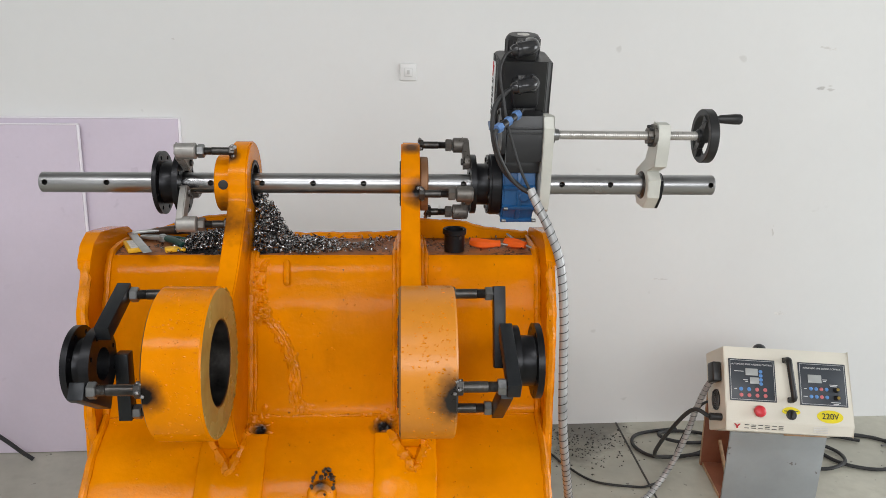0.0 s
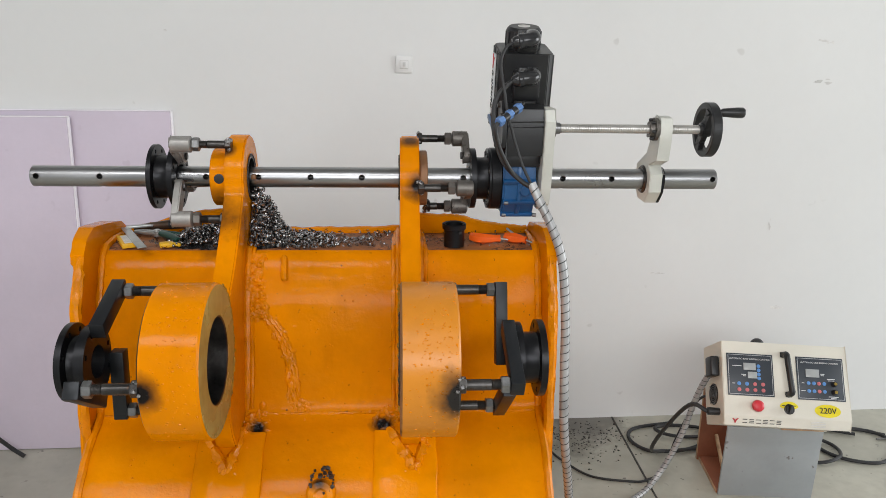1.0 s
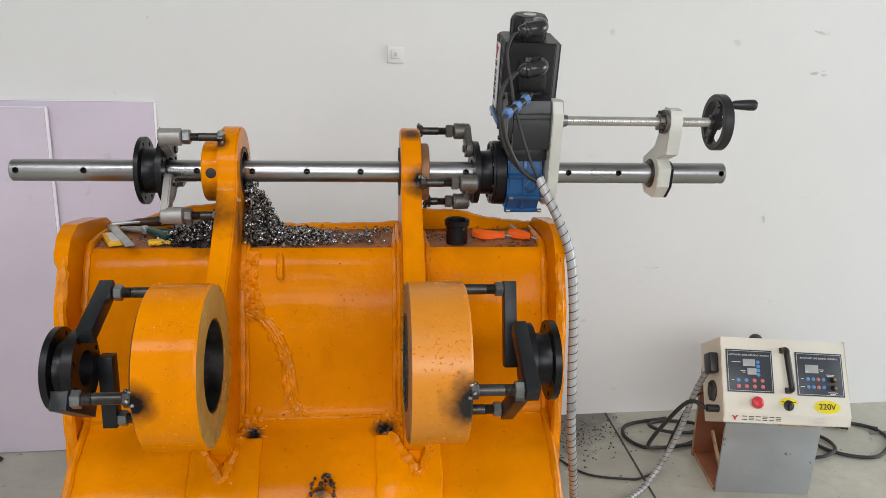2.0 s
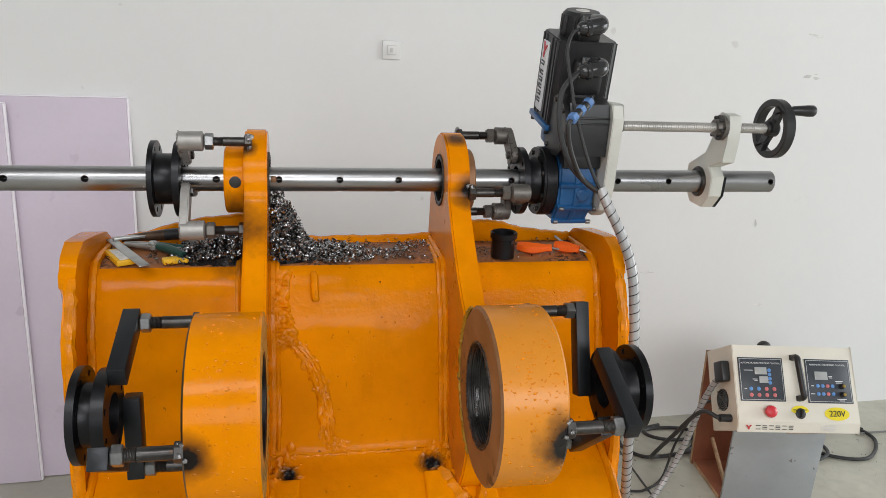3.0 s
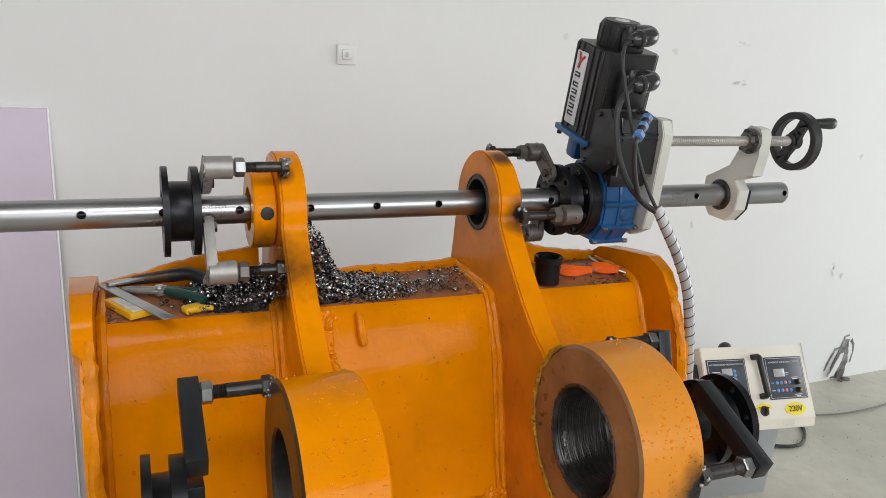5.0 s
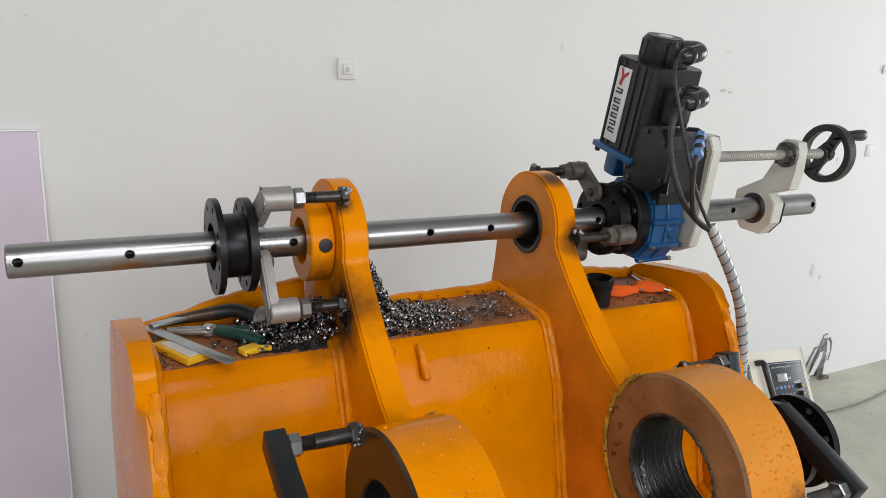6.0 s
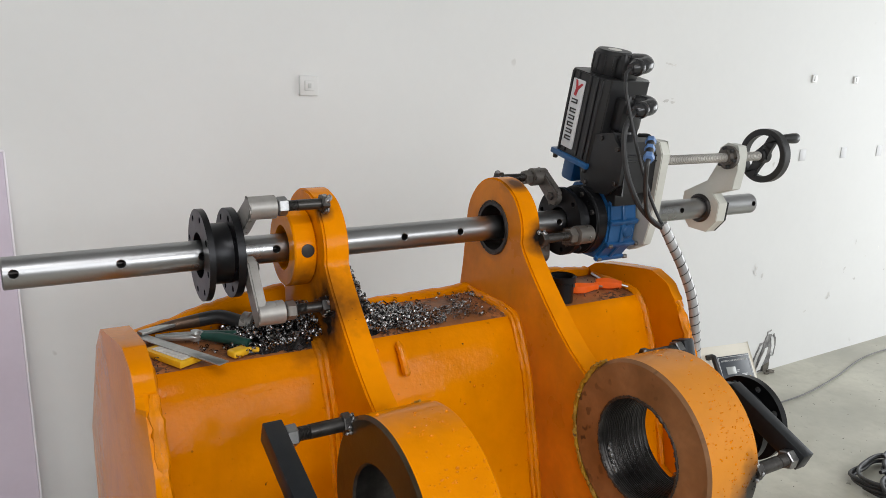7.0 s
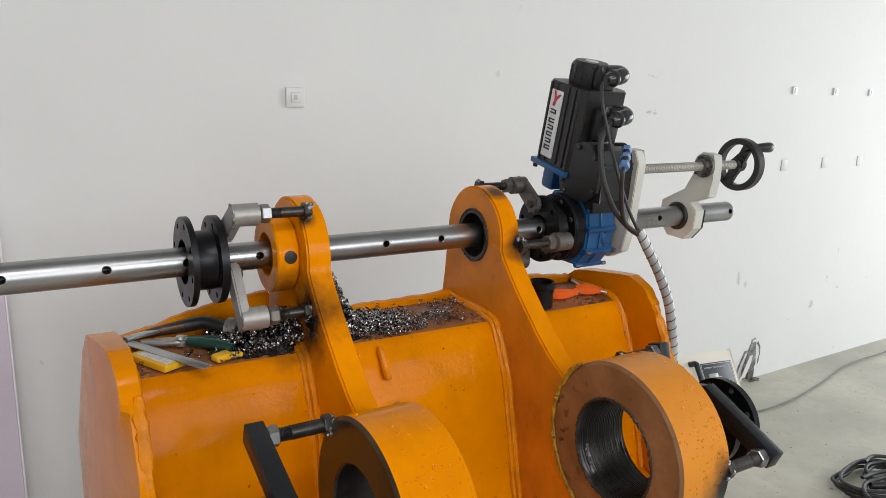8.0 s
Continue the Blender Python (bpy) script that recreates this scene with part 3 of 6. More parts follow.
PROFILE = [(2.30, 0.90), (2.20, 1.10), (2.135, 1.20), (2.110, 1.222), (2.06, 1.226), (1.96, 1.226), (1.925, 1.222), (1.908, 1.208), (1.893, 1.180), (1.868, 1.125), (1.860, 1.105),
           (1.830, 0.98), (1.797, 0.848), (1.789, 0.828), (1.776, 0.819), (1.732, 0.802), (1.685, 0.777), (1.630, 0.733), (1.580, 0.676), (1.535, 0.595), (1.505, 0.48), (1.50, 0.34), (1.53, 0.20), (1.60, 0.08), (1.70, 0.0), (1.9, 0.0)]


def shell_mesh():
    """The bent skin: its outline drawn along x, a little dented, 20 mm thick."""
    bm = bmesh.new()
    line = [Vector((0, *p)) for p in PROFILE]
    dense = []
    for a, b in zip(line, line[1:]):
        k = max(1, int((b - a).length / 0.02))
        dense += [a.lerp(b, i / k) for i in range(k)]
    dense.append(line[-1])
    nx = 50
    grid = []
    for i in range(nx + 1):
        x = SX0 + (SX1 - SX0) * i / nx
        row = []
        for p in dense:
            n = noise.noise(Vector((x * 5, p.y * 7, p.z * 7)))
            n2 = noise.noise(Vector((x * 19, p.y * 23, p.z * 23 + 5)))
            row.append(bm.verts.new((x, p.y - 0.0035 * n - 0.0012 * n2, max(0.0, p.z + 0.0018 * n))))
        grid.append(row)
    for a, b in zip(grid, grid[1:]):
        for j in range(len(dense) - 1):
            f = bm.faces.new((a[j], b[j], b[j + 1], a[j + 1]))
            c = f.calc_center_median()
            f.material_index = 1 if c.z > 1.2195 and c.y > 1.925 else 0
    bmesh.ops.recalc_face_normals(bm, faces=bm.faces)
    bmesh.ops.solidify(bm, geom=bm.faces[:], thickness=0.02)
    return bm


shell = part("shell", shell_mesh(), [M_shell, M_dirt], bucket, "bent orange skin with oily brown top", 50)


def side_plate(x_in, x_out):
    """A thick cheek: chamfered on its outer front corner, with a wavy flame-cut front edge."""
    s = 1 if x_out > x_in else -1
    rnd = random.Random(int(x_in * 1000))
    edge = [(2.092, 1.257), (2.070, 1.264), (1.98, 1.279), (1.905, 1.289), (1.885, 1.286), (1.846, 1.271), (1.829, 1.252), (1.808, 1.228), (1.776, 1.17), (1.748, 1.10), (1.735, 0.98), (1.733, 0.90), (1.728, 0.82), (1.722, 0.74), (1.70, 0.66), (1.64, 0.55), (1.56, 0.40), (1.54, 0.22), (1.60, 0.08), (1.68, 0.0)]
    run = [p.yz for p in smooth([(0, y, z) for y, z in edge], 5)]
    run = [Vector((y + (rnd.uniform(-0.004, 0.004) if z < 1.24 else 0), z)) for y, z in run]
    back = [(2.45, 0.0), (2.45, 0.9), (2.19, 1.19)]
    outline = [tuple(p) for p in run] + back
    bm = bmesh.new()
    # inner thickness, full outline
    plate(bm, outline, [], x_in, x_in + s * 0.020)
    # outer thickness, set back below the head so that its front corner is chamfered
    def inset(p, k):
        y, z = p
        return (y + k * min(0.36, max(0.0, (1.236 - z) * 0.95)), z)
    lo = [bm.verts.new((x_in + s * 0.020, *p)) for p in outline]
    hi = []
    for i, p in enumerate(outline):
        y, z = inset(p, 1.0 if i < len(run) else 0)
        hi.append(bm.verts.new((x_out - s * 0.016 * min(1.0, max(0.0, (2.08 - y) / 0.25)), y, z)))
    for i in range(len(lo)):
        j = (i + 1) % len(lo)
        bm.faces.new((lo[i], lo[j], hi[j], hi[i]))
    bmesh.ops.triangle_fill(bm, edges=[bm.edges.get((hi[i], hi[(i + 1) % len(hi)])) for i in range(len(hi))], use_beauty=True)
    bmesh.ops.remove_doubles(bm, verts=bm.verts, dist=0.0002)
    return bm


for xi, xo in ((SX0 - 0.002, -0.812), (SX1 + 0.002, 0.402)):
    part("side_plate", side_plate(xi, xo), M_paint, bucket, "thick chamfered cheek plate", 14)


def ear_outline():
    return ([(2.165, 1.190), (2.160, 1.232), (2.152, 1.280), (2.147, 1.33)] + circle(AY, AZ, 0.111, 26, -14, 186) +
            [(1.910, 1.366), (1.893, 1.346), (1.864, 1.315), (1.825, 1.277), (1.782, 1.238), (1.740, 1.205), (1.69, 1.175), (1.650, 1.13), (1.640, 1.09), (1.640, 1.05), (1.630, 0.98), (1.628, 0.90), (1.648, 0.845), (1.672, 0.805), (1.70, 0.782), (1.74, 0.77), (1.86, 0.80), (1.95, 1.15), (2.05, 1.19)])


EARS = ((-0.446, -0.398), (-0.006, 0.043))
for k, (x0, x1) in enumerate(EARS):
    bm = bmesh.new()
    plate(bm, ear_outline(), [circle(AY, AZ, 0.056, 40)], x0, x1, None, ((0, 0, 0), (1, 0, 0))[k])
    bmesh.ops.bevel(bm, geom=[e for e in bm.edges if len(e.link_faces) == 2 and abs(e.calc_face_angle(0)) > 0.9], offset=0.004, segments=2, affect="EDGES")
    part("ear_plate", bm, [M_paint, M_earface], bucket, "thick upright lug with a round top and bored eye", 40)
    bm = bmesh.new()
    lathe(bm, (x0 - 0.002, AY, AZ), (1, 0, 0), [(0, 0.050), (x1 - x0 + 0.004, 0.050), (x1 - x0 + 0.004, 0.057), (0, 0.057)], 40, True)
    part("bushing", bm, M_bore, bucket, "dark steel bushing in the ear")

for k, x in enumerate((EARS[0][1] + 0.001, EARS[1][0] - 0.001)):
    bm = bmesh.new()
    bead(bm, [(x, AY + 0.0585 * math.cos(a * math.pi / 30), AZ + 0.0585 * math.sin(a * math.pi / 30)) for a in range(61)], 0.0026, 81 + k, 0.3, 0.006)
    part("eye_rim", bm, M_burnt, bucket, "burnt rim of the bored eye", 60)

# collars round the eyes on the outer sides
def collar(x0, x1, r, material, hole):
    bm = bmesh.new()
    l = x1 - x0
    lathe(bm, (x0, AY, AZ), (1, 0, 0), [(0, 0.043), (l, 0.043), (l, r - 0.003), (l - 0.003, r), (0.003, r), (0, r - 0.003)], 48, True)
    c = part("collar", bm, material, bucket, "welded ring round the eye")
    if hole:
        # black disc on the collar's surface paints the hole's shaded inside
        bm = bmesh.new()
        lathe(bm, ((x0 + x1) / 2 + 0.003, AY - r - 0.0012, AZ + 0.008), (0, 1, 0), [(0, 0.0105), (0.0006, 0.0125), (0.008, 0.0125)], 24)
        part("grease_hole_shade", bm, M_ink, c, "black disc for the shaded inside of a grease hole")


collar(-0.490, -0.447, 0.075, [M_paint], True)
collar(0.044, 0.066, 0.073, M_rustface, False)

# the two big bosses
BOSSES = ((-0.514, -0.396, 1), (-0.009, 0.110, 0))
BR, BH = 0.166, 0.093
for x0, x1, kind in BOSSES:
    l = x1 - x0
    bm = bmesh.new()
    ripple, wave = [], 0.0001 if kind else 0.0004
    for k in range(24):
        ripple += [(0.004 + (l - 0.008) * k / 24, BH + wave), (0.004 + (l - 0.008) * (k + 0.5) / 24, BH - wave * (1 + 0.6 * math.sin(k * 2.1)))]
    prof = ripple + [(l - 0.002, BH), (l, BH + 0.003), (l, BR - 0.004), (l - 0.004, BR), (0.004, BR), (0, BR - 0.0065), (0, BH + 0.003)]
    left = 2 if kind else 3
    lathe(bm, (x0, BY, BZ), (1, 0, 0), prof, 80, True, [4] * (len(ripple) + 1) + [5, 0, 0, left, left, 4] if kind else [4] * (len(ripple) + 1) + [3, 0, 0, left, left, 4])
    part("boss", bm, [M_paint if kind else M_dull, M_paint, M_darkface, M_rustface, M_bore, M_olive], bucket, "heavy orange ring with a bored hole" if kind else "heavy tan-orange ring with a rusty face", 18)

# burnt, lumpy rim left round each bore
for x0, x1, kind in BOSSES[1:]:
    bm = bmesh.new()
    bead(bm, [(x0 - 0.0002, BY + (BH + 0.004) * math.cos(k * math.pi / 36), BZ + (BH + 0.004) * math.sin(k * math.pi / 36)) for k in range(73)], 0.0028, 77 + kind, 0.4, 0.006)
    part("bore_rim", bm, M_burnt, bucket, "burnt lumpy rim of the bore", 60)

# bright metallic streak low in the bore of the rusty ring
bm = bmesh.new()
bead(bm, [(0.015 - 0.0002 * a, BY + (BH - 0.0015) * math.cos(radians(-a)), BZ + (BH - 0.0015) * math.sin(radians(-a))) for a in range(18, 56, 4)], 0.0032, 41, 0.5, 0.005)
part("bore_streak", bm, M_slag, bucket, "bright metallic streak", 60)

# chips and runs in the paint of the rings
rnd = random.Random(12)
l_ring = 0.118
for x0, x1, kind in BOSSES:
    bm = bmesh.new()
    for i in range(230):
        a = math.radians(rnd.gauss(150, 38))
        x = min(max(rnd.gauss(x0 + l_ring * 0.6, l_ring * 0.28), x0 + 0.008), x1 - 0.008)
        r = rnd.uniform(0.0005, 0.0013)
        blob(bm, (x, BY + (BR + r * 0.1) * math.cos(a), BZ + (BR + r * 0.1) * math.sin(a)), r, i, (rnd.uniform(0.6, 3.5), 1, rnd.uniform(0.6, 2.5)), 0.6, 1)
    tagged(part("paint_run", bm, M_weld, bucket, "small runs and lumps in the paint", 60), kind="stuff")

# weld where boss meets ear
for x in (-0.008, -0.400):
    bm = bmesh.new()
    bead(bm, [(x, BY + 0.1675 * math.cos(radians(a)), BZ + 0.1675 * math.sin(radians(a))) for a in range(-70, 62, 6)], 0.0046, 3, 0.4, 0.005)
    part("weld_seam", bm, M_weldyellow, bucket, "lumpy painted weld")

# ridge plates at the back of the top
def ridge(pts):
    bm = bmesh.new()
    rnd = random.Random(len(pts))
    top = [Vector((x, 0, z)) for x, z in pts]
    top = smooth(top, 5)
    vs = []
    for p in top:
        z = p.z + rnd.uniform(-0.002, 0.002)
        vs.append([bm.verts.new(q) for q in ((p.x, 2.100, 1.2), (p.x, 2.106, z - 0.004), (p.x, 2.112, z), (p.x, 2.128, z), (p.x, 2.14, z - 0.006), (p.x, 2.18, 1.12))])
    for a, b in zip(vs, vs[1:]):
        for i in range(5):
            bm.faces.new((a[i], a[i + 1], b[i + 1], b[i]))
    bm.faces.new(vs[0]), bm.faces.new(vs[-1][::-1])
    return bm


part("back_ridge", ridge([(-0.762, 1.232), (-0.70, 1.246), (-0.62, 1.268), (-0.55, 1.284), (-0.46, 1.292)]), M_shell, bucket, "flame-cut ridge plate")
part("back_ridge", ridge([(-0.396, 1.237), (-0.30, 1.234), (-0.20, 1.235), (-0.10, 1.237), (-0.008, 1.240)]), M_shell, bucket, "low flame-cut ridge plate")
part("back_ridge", ridge([(0.045, 1.276), (0.12, 1.274), (0.17, 1.270), (0.22, 1.256), (0.30, 1.244), (0.358, 1.24)]), M_shell, bucket, "flame-cut ridge plate")

# wear plates on the lower bulge, each bent to the skin
def skin_at(z):
    pts = [p for p in PROFILE if p[0] < 1.81]
    for (y0, z0), (y1, z1) in zip(pts, pts[1:]):
        if z1 <= z <= z0:
            k = (z0 - z) / (z0 - z1)
            return y0 + (y1 - y0) * k
    return pts[0][0]


def wear_plate(x0, x1):
    bm = bmesh.new()
    rows = []
    zs = [0.800 - i * 0.012 for i in range(40)]
    rnd = random.Random(int(x0 * 999))
    for z in zs:
        y = skin_at(z)
        slope = (skin_at(z - 0.01) - skin_at(z + 0.01)) / 0.02
        nrm = Vector((0, -1, slope * -1)).normalized()
        nrm = Vector((0, -1, abs(slope))).normalized() if z > 0.5 else Vector((0, -1, 0))
        j = rnd.uniform(-0.0012, 0.0012)
        o = Vector((0, y, z))
        row = []
        for x, h in ((x0, -0.004), (x0 + j, 0.012), (x0 + 0.005, 0.0165), ((x0 * 2 + x1) / 3, 0.016 + j), ((x0 + 2 * x1) / 3, 0.016 - j), (x1 - 0.005, 0.0165), (x1 + j, 0.012), (x1, -0.004)):
            row.append(bm.verts.new(Vector((x, 0, 0)) + o + nrm * h))
        rows.append(row)
    for a, b in zip(rows, rows[1:]):
        for i in range(7):
            bm.faces.new((a[i], a[i + 1], b[i + 1], b[i]))
    bm.faces.new(rows[0])
    return bm


for x0, x1 in ((-0.497, -0.337), (-0.072, 0.082)):
    part("wear_plate", wear_plate(x0, x1), M_shell, bucket, "bent doubling plate", 50)

# weld seams: ears to skin, cheeks to skin, the fold, and spatter
def on_skin(z, out=0.0):
    pts = PROFILE[5:]
    for (y0, z0), (y1, z1) in zip(pts, pts[1:]):
        if z1 <= z <= z0:
            return y0 + (y1 - y0) * (z0 - z) / max(1e-6, z0 - z1) - out
    return 1.92 - out


SEAM_Z = [1.222, 1.19, 1.15, 1.10, 1.05, 1.0, 0.95, 0.90, 0.84]
for i, x in enumerate((-0.450, -0.393, -0.011, 0.048)):
    bm = bmesh.new()
    bead(bm, [(x, 2.135, 1.235), (x, 2.06, 1.231), (x, 1.97, 1.231)] + [(x, on_skin(z), z) for z in SEAM_Z], 0.0085 if i != 1 else 0.011, i, 0.12, 0.014)
    part("weld_seam", bm, M_weld, bucket, "lumpy painted weld")
    bm = bmesh.new()
    bead(bm, [(x + 0.008 * (1 if i % 2 else -1), 2.10, 1.229), (x + 0.010 * (1 if i % 2 else -1), 2.0, 1.229)] + [(x + (0.012 if i % 2 else -0.012), on_skin(z), z) for z in SEAM_Z], 0.0065, i + 20, 0.16, 0.014)
    part("weld_seam", bm, M_weld, bucket, "lumpy painted weld")
for i, x in enumerate((SX0 + 0.006, SX1 - 0.006)):
    bm = bmesh.new()
    bead(bm, [(x, 2.09, 1.232), (x, 1.97, 1.232)] + [(x, on_skin(z) + 0.002, z) for z in SEAM_Z] + [(x, skin_at(z) - 0.001, z) for z in (0.83, 0.78, 0.72, 0.66, 0.6)], 0.010, i + 40, 0.12, 0.014)
    part("weld_seam", bm, M_weld, bucket, "lumpy painted weld")
    # ragged bead along the cheek's front edge
    e = [(1.815, 1.236), (1.788, 1.19), (1.764, 1.14), (1.748, 1.08), (1.738, 1.0), (1.735, 0.90), (1.730, 0.80), (1.722, 0.72), (1.70, 0.64)]
    bm = bmesh.new()
    xe = (SX0 - 0.008, SX1 + 0.010)[i]
    bead(bm, [(xe, y + 0.002, z) for y, z in e], 0.011, i + 50, 0.20, 0.014)
    part("weld_seam", bm, M_weld, bucket, "ragged painted weld bead")
bm = bmesh.new()
bead(bm, [(x, 1.790, 0.828) for x in (SX0 + 0.01, -0.55, -0.40, -0.25, -0.1, 0.05, 0.2, SX1 - 0.01)], 0.0045, 61, 0.35)
part("weld_seam", bm, M_weld, bucket, "thin weld along the fold")
# thick raised run of weld on the upper fold
bm = bmesh.new()
bead(bm, [(-0.302, 1.905, 1.214), (-0.301, 1.890, 1.196), (-0.300, 1.875, 1.172), (-0.298, 1.868, 1.157)], 0.0085, 62, 0.05)
part("weld_seam", bm, M_weld, bucket, "short raised weld run")
# messy scar beside the ear, trailing across the skin
def skin_blobs(path, width, count, seed, rmin=0.002, rmax=0.0065, out=0.0):
    rnd = random.Random(seed)
    bm = bmesh.new()
    run = smooth([Vector((x, 0, z)) for x, z in path], 12)
    for i in range(count):
        p = rnd.choice(run)
        x, z = p.x + rnd.gauss(0, width), p.z + rnd.gauss(0, width)
        z = min(z, 1.215)
        r = rnd.uniform(rmin, rmax)
        y = on_skin(z) if z > 0.823 else skin_at(z)
        blob(bm, (x, y - out + r * 0.1, z), r, i, (rnd.uniform(0.8, 1.8), 0.5, rnd.uniform(0.9, 2.4)), 0.5, 1)
    return bm


def weld_patch():
    """A broad rippled sheet of weld laid over the skin beside the ear."""
    bm = bmesh.new()
    nu, nv = 26, 64
    right = [(1.216, -0.343), (1.19, -0.349), (1.15, -0.352), (1.12, -0.342), (1.09, -0.333), (1.06, -0.330), (1.045, -0.345)]
    grid = []
    for j in range(nv + 1):
        z = 1.216 - 0.168 * j / nv
        for (za, xa), (zb, xb) in zip(right, right[1:]):
            if zb <= z <= za:
                xr = xa + (xb - xa) * (za - z) / (za - zb)
        xr += 0.004 * noise.noise(Vector((0, 0, z * 60)))
        row = []
        for i in range(nu + 1):
            u = i / nu
            x = -0.397 + (xr + 0.397) * u
            fade = min(1, 7 * (1 - u), 9 * (1 - j / nv), 8 * u + 0.5)
            q = Vector((x * 55, 0, z * 120))
            h = 0.0030 + 0.0095 * abs(noise.noise(q)) + 0.0050 * noise.noise(q * 2.3 + Vector((3, 1, 0))) + 0.0050 * abs(noise.noise(Vector((x * 70, 4, z * 40))))
            row.append(bm.verts.new((x, on_skin(z) + 0.003 - (h + 0.003) * fade, z + 0.3 * h * fade)))
        grid.append(row)
    for a, b in zip(grid, grid[1:]):
        for i in range(nu):
            bm.faces.new((a[i], a[i + 1], b[i + 1], b[i]))
    return bm


part("weld_patch", weld_patch(), M_weld, bucket, "broad rippled patch of painted weld", 70)
for k, x in enumerate((-0.425, 0.022)):
    for q, run in enumerate(([(x - 0.055, 0.806), (x - 0.03, 0.785), (x - 0.008, 0.765), (x + 0.006, 0.750)], [(x + 0.006, 0.750), (x + 0.018, 0.768), (x + 0.026, 0.792), (x + 0.030, 0.81)])):
        bm = bmesh.new()
        bead(bm, [(xx, skin_at(z) - 0.014, z + 0.008) for xx, z in run], 0.0125, 70 + 2 * k + q, 0.35, 0.007)
        part("weld_seam", bm, M_weld, bucket, "ragged weld at the ear's foot")
tagged(part("weld_scar", skin_blobs([(-0.375, 1.20), (-0.370, 1.15), (-0.365, 1.10), (-0.355, 1.06)], 0.011, 110, 3), M_weld, bucket, "rough mass of spattered weld", 60), kind="stuff")
tagged(part("weld_scar", skin_blobs([(-0.355, 1.075), (-0.325, 1.04), (-0.297, 0.99), (-0.283, 0.94), (-0.278, 0.86)], 0.006, 200, 4), M_weld, bucket, "rough trail of spattered weld", 60), kind="stuff")
for k, off in enumerate((-0.008, 0.004, 0.012)):
    run = [(-0.372 + off * 0.6, 1.17), (-0.362 + off, 1.11), (-0.345 + off, 1.068), (-0.318 + off, 1.035), (-0.297 + off, 0.99), (-0.284 + off, 0.94), (-0.279 + off * 1.5, 0.86)][k:]
    bm = bmesh.new()
    bead(bm, [(x, on_skin(z), z) for x, z in run], 0.0055, 90 + k, 0.4, 0.007)
    part("weld_seam", bm, M_weld, bucket, "ragged run of painted weld")
bm = bmesh.new()
bead(bm, [(x, on_skin(z), z) for x, z in ((-0.388, 1.085), (-0.372, 1.072), (-0.352, 1.070), (-0.335, 1.058))], 0.006, 95, 0.4, 0.007)
part("weld_seam", bm, M_weld, bucket, "ragged run of painted weld")
tagged(part("weld_scar", skin_blobs([(-0.28, 0.855), (-0.26, 0.845), (-0.235, 0.842)], 0.008, 45, 5), M_weld, bucket, "rough mass of spattered weld", 60), kind="stuff")
for k, x in enumerate((-0.425, 0.022)):
    tagged(part("weld_scar", skin_blobs([(x - 0.035, 0.800), (x - 0.01, 0.772), (x + 0.01, 0.752), (x + 0.03, 0.776), (x + 0.04, 0.808)], 0.009, 110, 7 + k, 0.003, 0.009, 0.012), M_weld, bucket, "rough weld at the ear's foot", 60), kind="stuff")
for k, x in enumerate((-0.368, -0.040)):
    tagged(part("burnt_notch", skin_blobs([(x - 0.018, 0.810), (x + 0.018, 0.814)], 0.010, 50, 17 + k, 0.003, 0.009), M_weld, bucket, "burnt black weld crater", 60), kind="stuff")
rnd = random.Random(77)
bm = bmesh.new()
for i in range(230):
    x, z = rnd.uniform(SX0 + 0.02, SX1 - 0.02), rnd.uniform(0.66, 1.2)
    blob(bm, (x, (on_skin(z) if z > 0.823 else skin_at(z)), z), rnd.uniform(0.0012, 0.0034), i, (1, 0.6, 1), 0.3, 1)
tagged(part("spatter", bm, M_weld, bucket, "small drops of painted spatter", 60), kind="stuff")
# pipe stub on the bulge
bm = bmesh.new()
lathe(bm, (-0.196, 1.650, 0.695), (0.02, -1, 0.42), [(0, 0.036), (0.050, 0.035), (0.060, 0.029), (0.064, 0.016), (0.058, 0.010)], 28)
stub = part("pipe_stub", bm, M_weld, bucket, "short burnt pipe stub")
bm = bmesh.new()
rnd = random.Random(9)
for i in range(46):
    a = rnd.uniform(0, 6.28)
    blob(bm, (-0.192 + 0.026 * math.cos(a), 1.612 + rnd.uniform(-0.012, 0.03), 0.735 + 0.022 * math.sin(a) + 0.006), rnd.uniform(0.003, 0.007), i, (1, 1, 1), 0.5, 1)
part("weld_seam", bm, M_burnt, stub, "burnt black weld crumbs")

